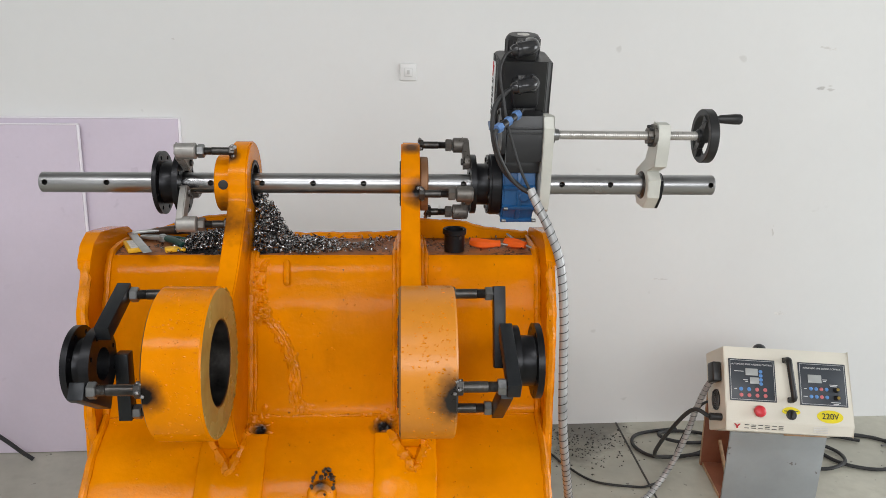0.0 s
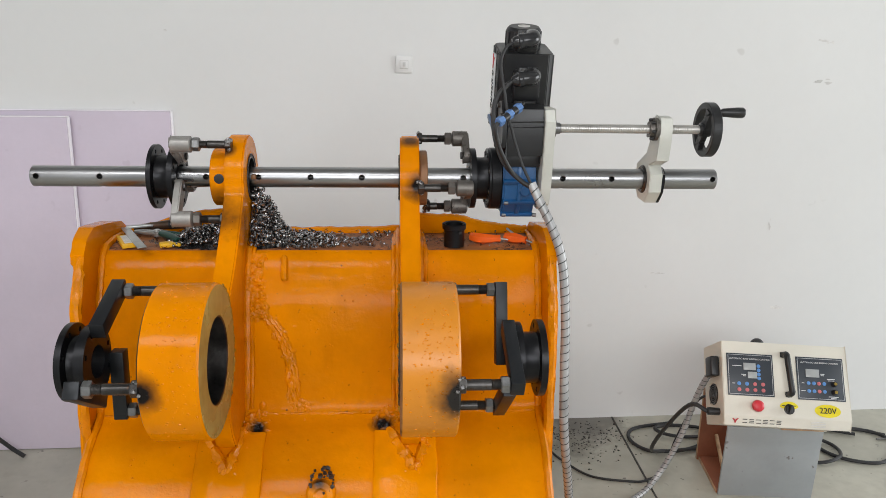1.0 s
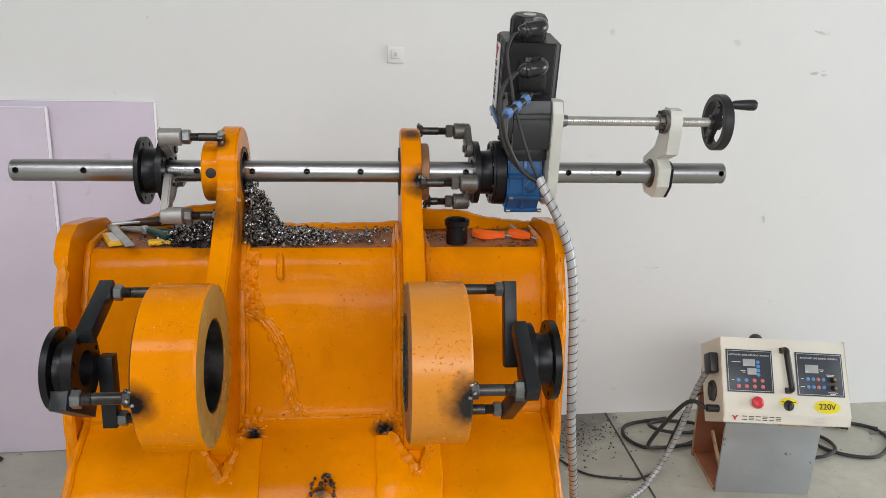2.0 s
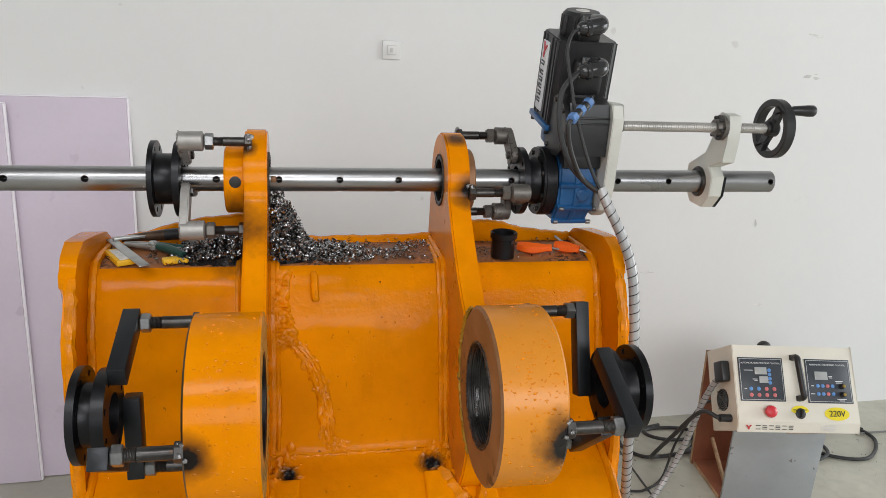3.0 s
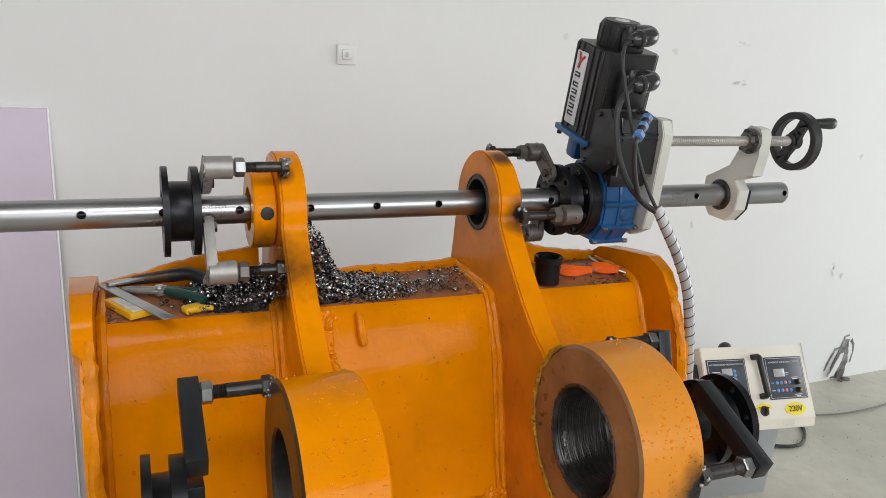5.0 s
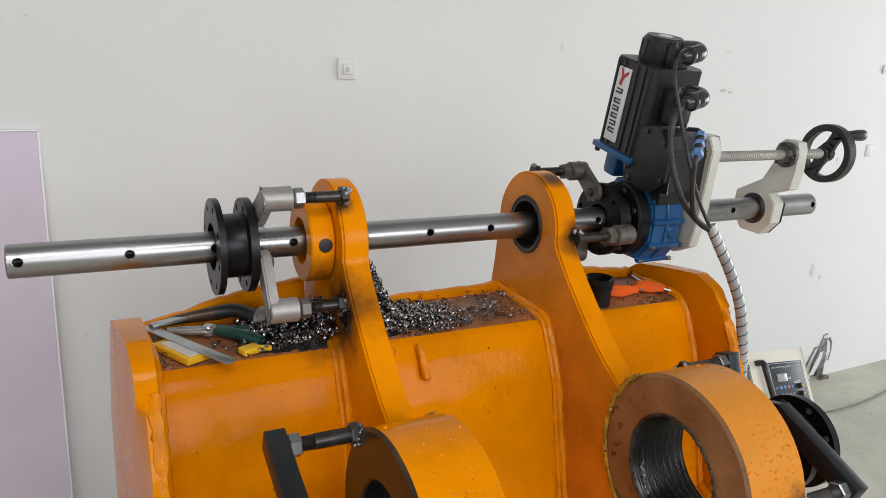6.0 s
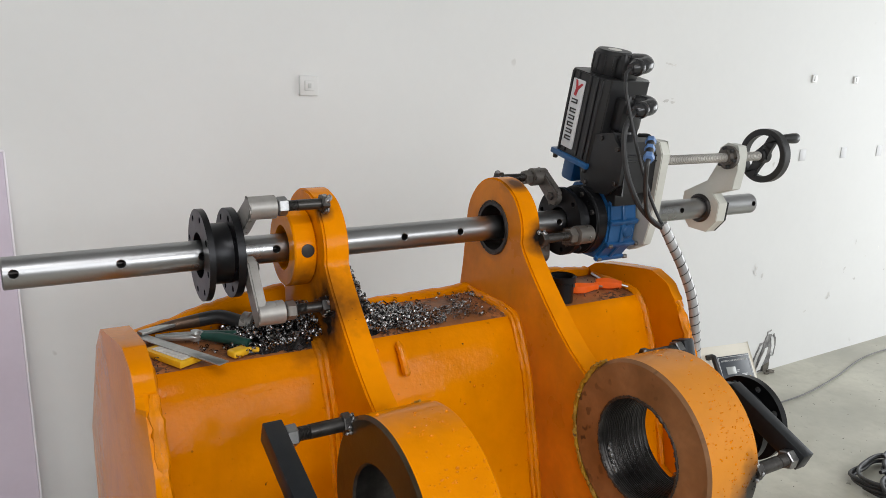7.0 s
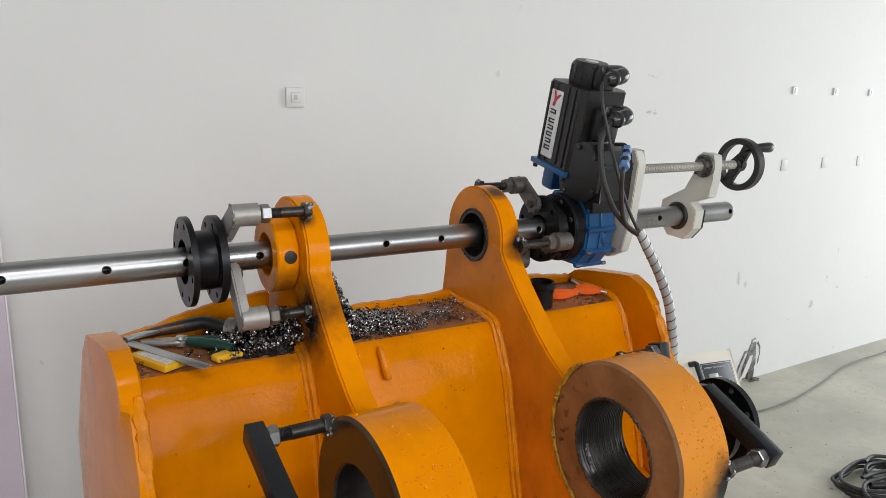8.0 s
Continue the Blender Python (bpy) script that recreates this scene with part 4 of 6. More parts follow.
# ---- the boring bar ----
def drilled_bar(x0, x1, r, xs, tilt):
    """A round bar with cross holes, facing front and below."""
    n, step = 32, 2 * math.pi / 32
    w = r * step
    bm = bmesh.new()
    cuts = set()
    for x in xs:
        cuts |= {round(x + k * w, 5) for k in (-2, -1, 0, 1, 2)}
    stations = sorted(cuts | {x0 + 0.002, x1 - 0.002} | {round(x0 + 0.002 + (x1 - x0 - 0.004) * i / 24, 5) for i in range(25) if all(abs(x0 + 0.002 + (x1 - x0 - 0.004) * i / 24 - x) > 2.6 * w for x in xs)})
    ang = lambda j: tilt + j * step
    pt = lambda x, a, rr=r: Vector((x, AY - rr * math.cos(a), AZ + rr * math.sin(a)))
    grid = [[bm.verts.new(pt(x, ang(j))) for j in range(n)] for x in stations]
    skip = set()
    for x in xs:
        i0 = min(range(len(stations)), key=lambda i: abs(stations[i] - (x - 2 * w)))
        for j0 in (-2, -10):
            border = [(i0 + i, j0) for i in range(4)] + [(i0 + 4, j0 + j) for j in range(4)] + [(i0 + 4 - i, j0 + 4) for i in range(4)] + [(i0, j0 + 4 - j) for j in range(4)]
            skip |= {(i0 + i, (j0 + j) % n) for i in range(4) for j in range(4)}
            ca = ang(j0 + 2)
            rings = []
            for depth, rad in ((0.0, 0.0082), (0.0008, 0.0074), (0.022, 0.0074)):
                ring = []
                for i, j in border:
                    dx, da = stations[i] - x, ang(j) - ca
                    l = math.hypot(dx, da * r)
                    ring.append(bm.verts.new(pt(x + dx / l * rad, ca + da * r / l * rad / r, r - depth)))
                rings.append(ring)
            outer = [grid[i][j % n] for i, j in border]
            for ra, rb, mi in ((outer, rings[0], 0), (rings[0], rings[1], 0), (rings[1], rings[2], 1)):
                for k in range(16):
                    bm.faces.new((ra[k], ra[(k + 1) % 16], rb[(k + 1) % 16], rb[k])).material_index = mi
            bm.faces.new(rings[2]).material_index = 1
    for i in range(len(stations) - 1):
        for j in range(n):
            if (i, j) not in skip:
                bm.faces.new((grid[i][j], grid[i][(j + 1) % n], grid[i + 1][(j + 1) % n], grid[i + 1][j]))
    for row, x in ((grid[0], x0), (grid[-1], x1)):
        ring = [bm.verts.new(pt(x, ang(j), r - 0.002)) for j in range(n)]
        for j in range(n):
            bm.faces.new((row[j], row[(j + 1) % n], ring[(j + 1) % n], ring[j]))
        bm.faces.new(ring)
    return bm


HOLES = [-0.938, -0.779, -0.644, -0.509, -0.375, -0.240, -0.106, 0.028, 0.162, 0.296, 0.430, 0.563, 0.842]
bar = thing("boring_bar", (-0.05, AY, AZ), "long ground steel boring bar with cross holes through both ears", "boring bar")
part("shaft", drilled_bar(-0.955, 0.856, 0.0272, HOLES, radians(9)), [M_chrome, M_bore], bar, "", 30)
bm = bmesh.new()
block(bm, (0.012, 0.016, 0.012), Matrix.Translation((-0.386, AY - 0.030, AZ + 0.006)), 0.002)
part("cutting_tool", bm, M_rustface, bar, "small brown cutting bit")

# ---- supports that hold the bar to the ears ----
def polar(cy, cz, r, a):
    return cy + r * math.cos(radians(a)), cz + r * math.sin(radians(a))


def thread(bm, a, b, r, pitch=0.0022):
    a, b = Vector(a), Vector(b)
    l = (b - a).length
    k = max(2, int(l / pitch))
    prof = []
    for i in range(k):
        prof += [(l * i / k, r), (l * (i + 0.5) / k, r * 0.9)]
    return lathe(bm, a, b - a, prof + [(l, r)], 18)


def spool(root, cy, cz, xa, xb, ra, rb, hub, bore, slots, ta=0.011, tb=0.014):
    """Two discs on a hub; xa is the free disc, xb the one that carries the arms."""
    s = 1 if xb > xa else -1
    for name, x, r, t in (("outer_disc", xa, ra, ta), ("inner_disc", xb, rb, tb)):
        bm = bmesh.new()
        holes = [circle(cy, cz, bore, 36)]
        for i in range(slots):
            hy, hz = polar(cy, cz, r * 0.84, 360 * i / slots + 15)
            holes.append(circle(hy, hz, 0.0060, 12))
        plate(bm, circle(cy, cz, r, 64), holes, x - s * t / 2, x + s * t / 2)
        part(name, bm, M_oxide, root, "", 30)
    bm = bmesh.new()
    l = abs(xb - xa)
    lathe(bm, (min(xa, xb), cy, cz), (1, 0, 0), [(0, bore), (l, bore), (l, hub + 0.004), (l - 0.006, hub), (0.006, hub), (0, hub + 0.004)], 48, True)
    part("hub", bm, M_oxide, root)


def stud(root, y, z, x_nut, x_head, bright, r=0.0098):
    """Nut, threaded stud and a head welded on: runs along the bar's direction."""
    s = 1 if x_head > x_nut else -1
    bm = bmesh.new()
    hexagon(bm, (x_nut - s * 0.008, y, z), (x_nut + s * 0.010, y, z), 0.0175, 0.3)
    part("nut", bm, M_nut if bright else M_cast_dk, root)
    bm = bmesh.new()
    thread(bm, (x_nut + s * 0.010, y, z), (x_nut + s * 0.028, y, z), r)
    rod(bm, (x_nut + s * 0.028, y, z), (x_head - s * 0.008, y, z), r * 1.02, 20)
    st = part("stud", bm, M_stud, root)
    bm = bmesh.new()
    hexagon(bm, (x_head - s * 0.011, y, z), (x_head + s * 0.004, y, z), 0.017, 0.1)
    part("bolt_head", bm, M_stud, st)
    bm = bmesh.new()
    rnd = random.Random(int(1000 * (y + z)))
    for i in range(12):
        a = rnd.uniform(0, 6.28)
        blob(bm, (x_head + s * rnd.uniform(-0.006, 0.006), y + 0.015 * math.cos(a), z + 0.015 * math.sin(a)), rnd.uniform(0.003, 0.0065), i, (1, 1, 1), 0.5, 1)
    part("weld_bead", bm, M_slag, st, "bright weld blob", 60)


def cast_arm(root, cy, cz, a, r, x_disc, x_nut, material, lead=-20):
    """A cast lever: a flat web from the disc out to a round boss that takes the stud."""
    s = 1 if x_nut > x_disc else -1
    y1, z1 = polar(cy, cz, r, a)
    y0, z0 = polar(cy, cz, 0.060, a + lead)
    d = Vector((y1 - y0, z1 - z0)).normalized()
    p = Vector((-d.y, d.x))
    ang = math.degrees(math.atan2(d.y, d.x))
    outline = circle(y1, z1, 0.019, 9, ang - 90, ang + 90) + circle(y0, z0, 0.021, 11, ang + 90, ang + 270)
    bm = bmesh.new()
    xa, xb = x_disc + s * 0.0015, x_disc + s * 0.020
    plate(bm, outline, [], min(xa, xb), max(xa, xb))
    bmesh.ops.bevel(bm, geom=[e for e in bm.edges if len(e.link_faces) == 2 and e.calc_face_angle(0) > 0.9], offset=0.003, segments=2, affect="EDGES")
    arm = part("arm", bm, material, root, "cast lever")
    bm = bmesh.new()
    e0, e1 = x_disc + s * 0.002, x_nut - s * 0.0095
    lathe(bm, (e0, y1, z1), (e1 - e0, 0, 0), [(0, 0.014), (0.003, 0.0205), (abs(e1 - e0) - 0.003, 0.0210), (abs(e1 - e0), 0.015)], 20)
    part("arm_boss", bm, material, arm)
    bm = bmesh.new()
    hexagon(bm, (xb, y0, z0), (xb + s * 0.006, y0, z0), 0.010)
    part("bolt", bm, M_stud, arm)
    if material is M_cast:
        ym, zm = (y0 + y1) / 2, (z0 + z1) / 2
        q = Vector((ym, zm)) - p * 0.0168
        bm = bmesh.new()
        for k in range(5):
            c = q + d * (k - 2) * 0.007
            block(bm, (0.010, 0.0012, 0.0035), Matrix.Translation(((xa + xb) / 2, c.x, c.y)) @ Matrix.Rotation(radians(ang), 4, "X"), 0)
        part("cast_mark", bm, M_cast_dk, arm, "row of raised marks too worn to read")


def bar_arm(root, cy, cz, a, r, x0, x1, lead, base):
    """A plain square-edged steel lever on the disc."""
    y0, z0 = polar(cy, cz, base, a + lead)
    y1, z1 = polar(cy, cz, r + 0.008, a)
    d = Vector((0, y1 - y0, z1 - z0))
    bm = bmesh.new()
    m = Matrix.Translation(((x0 + x1) / 2, (y0 + y1) / 2, (z0 + z1) / 2)) @ Matrix.Rotation(math.atan2(d.z, d.y), 4, "X")
    block(bm, (abs(x1 - x0), d.length + 0.02, 0.035), m, 0.0018)
    part("arm", bm, M_arm, root, "flat black steel lever")


up_l = thing("bar_support", (-0.61, AY, AZ), "black spool on the bar, its cast arms welded to the ear", "bar support", "bar supports")
spool(up_l, AY, AZ, -0.640, -0.588, 0.084, 0.083, 0.056, 0.042, 8)
for a, r in ((129, 0.123), (217, 0.145), (-10, 0.110)):
    y, z = polar(AY, AZ, r, a)
    cast_arm(up_l, AY, AZ, a, r, -0.580, -0.516, M_cast)
    stud(up_l, y, z, -0.516, -0.447 if a != 129 else -0.432, a == 129)

up_r = thing("bar_support", (0.2, AY, AZ), "black bearing flange with greasy cast arms welded to the ear", "bar support", "bar supports")
spool(up_r, AY, AZ, 0.232, 0.187, 0.080, 0.080, 0.056, 0.034, 6)
for a, r in ((58, 0.115), (183, 0.114), (295, 0.095)):
    y, z = polar(AY, AZ, r, a)
    cast_arm(up_r, AY, AZ, a, r, 0.182, 0.126, M_cast_dk, 22)
    stud(up_r, y, z, 0.126, 0.044 if a != 295 else 0.066, False)

lo_l = thing("bar_support", (-0.68, BY, BZ), "black steel spool on three flat arms bolted to the lower boss", "bar support", "bar supports")
spool(lo_l, BY, BZ, -0.695, -0.655, 0.083, 0.078, 0.056, 0.036, 8, 0.013, 0.020)
lo_r = thing("bar_support", (0.28, BY, BZ), "black steel spool on three flat arms bolted to the lower boss", "bar support", "bar supports")
spool(lo_r, BY, BZ, 0.293, 0.244, 0.083, 0.078, 0.056, 0.036, 8, 0.014, 0.016)
for a, r in ((46, 0.164), (176, 0.156), (-66, 0.162)):
    y, z = polar(BY, BZ, r, a)
    bar_arm(lo_l, BY, BZ, a, r, -0.646, -0.616, 53, 0.080)
    stud(lo_l, y, z, -0.607, -0.514, True, 0.0112)
    bar_arm(lo_r, BY, BZ, a, r, 0.208, 0.235, -74, 0.075)
    stud(lo_r, y, z, 0.199, 0.109, True, 0.0112)


# ---- drive unit ----
drive = thing("boring_drive", (0.31, AY, AZ), "black servo motor on a blue gear case clamped to the bar", "drive unit")
bm = bmesh.new()
lathe(bm, (0.231, AY, AZ), (1, 0, 0), [(0, 0.030), (0.030, 0.030), (0.030, 0.079), (0.027, 0.082), (0.003, 0.082), (0, 0.079)], 56, True)
fl = part("gear_flange", bm, M_oxide, drive)
for i in range(8):
    y, z = polar(AY, AZ, 0.069, 45 * i + 20)
    bm = bmesh.new()
    rod(bm, (0.223, y, z), (0.232, y, z), 0.0065, 12)
    part("cap_screw", bm, M_stud, fl)
# blue case: a ribbed eight-sided housing
bm = bmesh.new()
octo = [(AY + dy, AZ + dz) for dy, dz in ((-0.052, 0.082), (-0.080, 0.050), (-0.086, 0.006), (-0.080, -0.048), (-0.046, -0.088), (0.046, -0.088), (0.080, -0.046), (0.080, 0.050), (0.052, 0.082))]
plate(bm, octo, [circle(AY, AZ, 0.030, 24)], 0.261, 0.347)
bmesh.ops.bevel(bm, geom=[e for e in bm.edges if len(e.link_faces) == 2 and e.calc_face_angle(0) > 0.5], offset=0.005, segments=2, affect="EDGES")
case = part("gear_case", bm, M_blue, drive, "blue ribbed gear case", 30)
for (ya, za), (yb, zb) in zip(octo, octo[1:]):
    bm = bmesh.new()
    block(bm, (0.086, 0.012, 0.012), Matrix.Translation((0.304, ya, za)) @ Matrix.Rotation(0.5, 4, "X"), 0.003)
    part("rib", bm, M_blue, case)
    bm = bmesh.new()
    ym, zm = (ya + yb) / 2, (za + zb) / 2
    d = Vector((0, yb - ya, zb - za))
    block(bm, (0.012, d.length, 0.008), Matrix.Translation((0.304, ym, zm)) @ Matrix.Rotation(math.atan2(d.z, d.y), 4, "X"), 0.002)
    part("rib", bm, M_blue, case)
for x, dy, dz in ((0.270, -0.083, 0.052), (0.270, -0.083, -0.050), (0.352, -0.083, 0.052), (0.352, -0.083, -0.050), (0.270, -0.048, -0.090), (0.352, -0.048, -0.090)):
    bm = bmesh.new()
    rod(bm, (x - 0.006, AY + dy - 0.002, AZ + dz), (x + 0.006, AY + dy - 0.002, AZ + dz), 0.0052, 12)
    part("screw", bm, M_nut, case)
bm = bmesh.new()
lathe(bm, (0.318, AY - 0.083, AZ - 0.018), (0, -1, 0), [(0, 0.016), (0.006, 0.015), (0.009, 0.011)], 20)
part("plug", bm, M_blue, case)
# black right-angle box before the motor
bm = bmesh.new()
plate(bm, [(1.915, 1.472), (1.910, 1.55), (1.918, 1.588), (1.95, 1.600), (2.00, 1.596), (2.045, 1.57), (2.060, 1.535), (2.050, 1.485), (2.02, 1.462)], [], 0.258, 0.357)
bmesh.ops.bevel(bm, geom=[e for e in bm.edges if len(e.link_faces) == 2 and e.calc_face_angle(0) > 0.4], offset=0.004, segments=2, affect="EDGES")
gb = part("bevel_box", bm, M_black, drive, "black angular gearbox")
bm = bmesh.new()
plate(bm, [(1.914, 1.492), (1.908, 1.545), (1.916, 1.572), (1.936, 1.590), (1.945, 1.606), (1.975, 1.604), (2.020, 1.594), (2.044, 1.572), (2.052, 1.535), (2.042, 1.485), (2.01, 1.464), (1.95, 1.466)], [], 0.249, 0.260)
part("end_cover", bm, M_black, gb)
for y, z in ((1.927, 1.495), (1.926, 1.572), (1.980, 1.592), (2.038, 1.556), (2.026, 1.485)):
    bm = bmesh.new()
    hexagon(bm, (0.244, y, z), (0.250, y, z), 0.006)
    part("bolt", bm, M_stud, gb)
bm = bmesh.new()
for k in range(2):
    block_at(bm, (0.262, 1.906, 1.556 - 0.012 * k), (0.352, 1.914, 1.560 - 0.012 * k), 0.001)
part("ledge", bm, M_black, gb)
bm = bmesh.new()
block_at(bm, (0.262, 1.935, 1.440), (0.352, 2.04, 1.478), 0.004)
part("neck", bm, M_black, gb)
# motor: finned square body, blue flange below, cap above
mm = Matrix.Translation((0.314, 2.078, 1.538)) @ Matrix.Rotation(radians(11.5), 4, "X")
bm = bmesh.new()
block_at(bm, (-0.075, -0.062, -0.012), (0.068, 0.075, 0.002), 0.003, mm)
block_at(bm, (-0.046, 0.010, -0.072), (0.050, 0.055, -0.012), 0.010, mm)
mfl = part("motor_mount", bm, M_blue, drive, "blue motor mounting flange and bracket")
for x in (-0.066, 0.058):
    for y in (-0.05, 0.062):
        bm = bmesh.new()
        hexagon(bm, mm @ Vector((x, y, -0.022)), mm @ Vector((x, y, -0.012)), 0.0065)
        part("bolt", bm, M_stud, mfl)
bm = bmesh.new()
W = 0.068
sec = [(-W, -W + 0.012), (-W + 0.012, -W), (W - 0.012, -W), (W, -W + 0.012), (W, W - 0.012), (W - 0.012, W), (-W + 0.012, W), (-W, W - 0.012)]
plate(bm, sec, [], 0.002, 0.200, mm @ Matrix(((0, 1, 0, 0), (0, 0, 1, 0), (1, 0, 0, 0), (0, 0, 0, 1))))
bmesh.ops.bevel(bm, geom=[e for e in bm.edges if len(e.link_faces) == 2 and e.calc_face_angle(0) > 0.5], offset=0.002, segments=2, affect="EDGES")
motor = part("motor", bm, M_black, drive, "black finned servo motor", 30)
for s in (-1, 1):
    for k in range(6):
        bm = bmesh.new()
        y = -0.052 + k * 0.0208
        if s < 0 and 1 <= k <= 3:
            y = (-0.058, -0.036, 0, -0.012, 0.05, 0.054)[k]
            if k == 2:
                continue
        block_at(bm, (s * W - 0.003, y - 0.0035, 0.006), (s * W + 0.0035, y + 0.0035, 0.196), 0.001, mm)
        part("fin", bm, M_black, motor)
bm = bmesh.new()
block_at(bm, (-W - 0.0045, 0.004, 0.016), (-W + 0.002, 0.044, 0.180), 0.0015, mm)
lab = part("name_label", bm, M_line, motor, "long white label with a red emblem and dark bars")
bm = bmesh.new()
plate(bm, [(-0.014, 0.020), (-0.008, 0.020), (0, 0.008), (0.008, 0.020), (0.014, 0.020), (0.004, 0.002), (0.004, -0.014), (-0.004, -0.014), (-0.004, 0.002)], [], -0.0008, 0.0008, mm @ Matrix.Translation((-W - 0.0055, 0.024, 0.156)) @ Matrix.Rotation(radians(15), 4, "X"))
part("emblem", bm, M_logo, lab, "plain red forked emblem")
bm = bmesh.new()
for k in range(6):
    z = 0.124 - 0.0165 * k - (0.006 if k else 0)
    block_at(bm, (-W - 0.0060, 0.014, z), (-W - 0.0046, 0.035, z + 0.0032), 0, mm)
    block_at(bm, (-W - 0.0060, 0.014, z + 0.0075), (-W - 0.0046, 0.035, z + 0.0105), 0, mm)
    block_at(bm, (-W - 0.0061, (0.014, 0.032)[k % 2], z), (-W - 0.0046, (0.014, 0.032)[k % 2] + 0.003, z + 0.0105), 0, mm)
part("label_bars", bm, M_ink, lab, "dark printed bars")
bm = bmesh.new()
lathe(bm, mm @ Vector((-0.002, 0.004, 0.198)), mm.to_3x3() @ Vector((0, 0, 1)), [(0, 0.044), (0.004, 0.0455), (0.050, 0.044), (0.057, 0.038)], 36)
cap = part("encoder_cap", bm, M_plastic, motor, "black encoder cap with ribs")
for i in range(14):
    a = radians(i * 360 / 14)
    bm = bmesh.new()
    block(bm, (0.004, 0.004, 0.036), mm @ Matrix.Translation((-0.002 + 0.0450 * math.cos(a), 0.004 + 0.0450 * math.sin(a), 0.226)) @ Matrix.Rotation(a, 4, "Z"), 0.001)
    part("rib", bm, M_plastic, cap)
bm = bmesh.new()
lathe(bm, mm @ Vector((-0.002, 0.004, 0.2552)), mm.to_3x3() @ Vector((0, 0, 1)), [(0, 0.016), (0.0012, 0.0155)], 24)
part("cap_sticker", bm, M_boxwhite, cap, "pale round sticker")


def connector(z, y):
    """An angled round plug on a square seat, facing the front and turned to the side."""
    root_m = Matrix.Translation((0.318, y, z))
    bm = bmesh.new()
    block(bm, (0.050, 0.016, 0.044), root_m @ Matrix.Translation((-0.004, 0.006, 0)), 0.004)
    seat = part("plug_seat", bm, M_plastic, motor)
    for dx in (-0.019, 0.013):
        for dz in (-0.016, 0.016):
            bm = bmesh.new()
            rod(bm, root_m @ Vector((dx, -0.002, dz)), root_m @ Vector((dx, -0.005, dz)), 0.003, 10)
            part("screw", bm, M_stud, seat)
    bm = bmesh.new()
    run = smooth([root_m @ Vector(p) for p in ((0.002, 0.004, 0.004), (0.004, -0.022, 0.004), (0.000, -0.036, 0.000), (-0.014, -0.042, -0.003), (-0.026, -0.043, -0.005))], 5)
    tube(bm, run, lambda s, k: 0.0205 - 0.003 * s, 18)
    body = part("plug_body", bm, M_glossblk, seat, "glossy black angled plug", 40)
    bm = bmesh.new()
    a, b = root_m @ Vector((-0.024, -0.043, -0.005)), root_m @ Vector((-0.050, -0.043, -0.010))
    lathe(bm, a, b - a, [(0, 0.018), (0.004, 0.0195), (0.010, 0.0195), (0.012, 0.016), (0.020, 0.015), (0.0265, 0.011)], 18)
    part("cable_gland", bm, M_glossblk, seat)
    return root_m @ Vector((-0.048, -0.043, -0.010))


bm = bmesh.new()
block_at(bm, (-0.034, -0.100, 0.085), (0.034, -0.060, 0.165), 0.012, mm)
block_at(bm, (-0.030, -0.082, 0.020), (0.030, -0.060, 0.090), 0.010, mm)
block_at(bm, (-0.026, -0.062, 0.196), (0.026, -0.030, 0.246), 0.008, mm)
part("terminal_box", bm, M_black, motor)
g1 = connector(1.757, 1.972)
g2 = connector(1.667, 1.948)
# feed plate
plate_out = [(1.893, 1.560), (1.906, 1.588), (1.93, 1.592), (1.985, 1.590), (2.03, 1.54), (2.075, 1.43), (2.075, 1.37), (2.04, 1.326), (1.97, 1.322), (1.925, 1.345), (1.910, 1.40)]
feed = thing("feed_unit", (0.5, 1.955, 1.45), "grey plate, steel lead screw, bracket and black handwheel feeding the bar", "feed unit")
bm = bmesh.new()
plate(bm, plate_out, [circle(AY, AZ, 0.030, 28)], 0.354, 0.380)
bmesh.ops.bevel(bm, geom=[e for e in bm.edges if len(e.link_faces) == 2 and e.calc_face_angle(0) > 0.3], offset=0.002, segments=2, affect="EDGES")
part("feed_plate", bm, M_alu, feed, "pale grey aluminium plate", 25)
SY, SZ = 1.953, 1.538
bm = bmesh.new()
prof = []
n = 64
for i in range(n):
    x = 0.400 + (0.768 - 0.400) * i / n
    w = (0.768 - 0.400) / n
    prof += [(x, 0.0118), (x + w * 0.42, 0.0118), (x + w * 0.52, 0.0104), (x + w * 0.92, 0.0104)]
lathe(bm, (0, SY, SZ), (1, 0, 0), [(0.384, 0.0085)] + prof + [(0.768, 0.0085), (0.800, 0.0085)], 24)
part("lead_screw", bm, M_screw, feed, "coarse threaded steel screw", 20)
bm = bmesh.new()
lathe(bm, (0.385, SY, SZ), (1, 0, 0), [(0, 0.021), (0.004, 0.022), (0.006, 0.022), (0.0061, 0.015), (0.017, 0.0145), (0.018, 0.013)], 28)
part("bearing_nut", bm, M_nut, feed)
# bracket that rides on bar and screw
br = [(SY - 0.026, SZ + 0.012), (SY - 0.020, SZ + 0.030), (SY + 0.010, SZ + 0.034), (SY + 0.030, SZ + 0.020), (SY + 0.036, SZ - 0.020), (SY + 0.062, SZ - 0.068), (AY + 0.058, AZ + 0.036), (AY + 0.064, AZ - 0.020),
      (AY + 0.030, AZ - 0.058), (AY - 0.028, AZ - 0.060), (AY - 0.058, AZ - 0.026), (AY - 0.062, AZ + 0.022), (AY - 0.040, AZ + 0.044), (SY - 0.018, SZ - 0.080), (SY - 0.026, SZ - 0.030)]
bm = bmesh.new()
plate(bm, br, [circle(AY, AZ, 0.037, 32)], 0.656, 0.690)
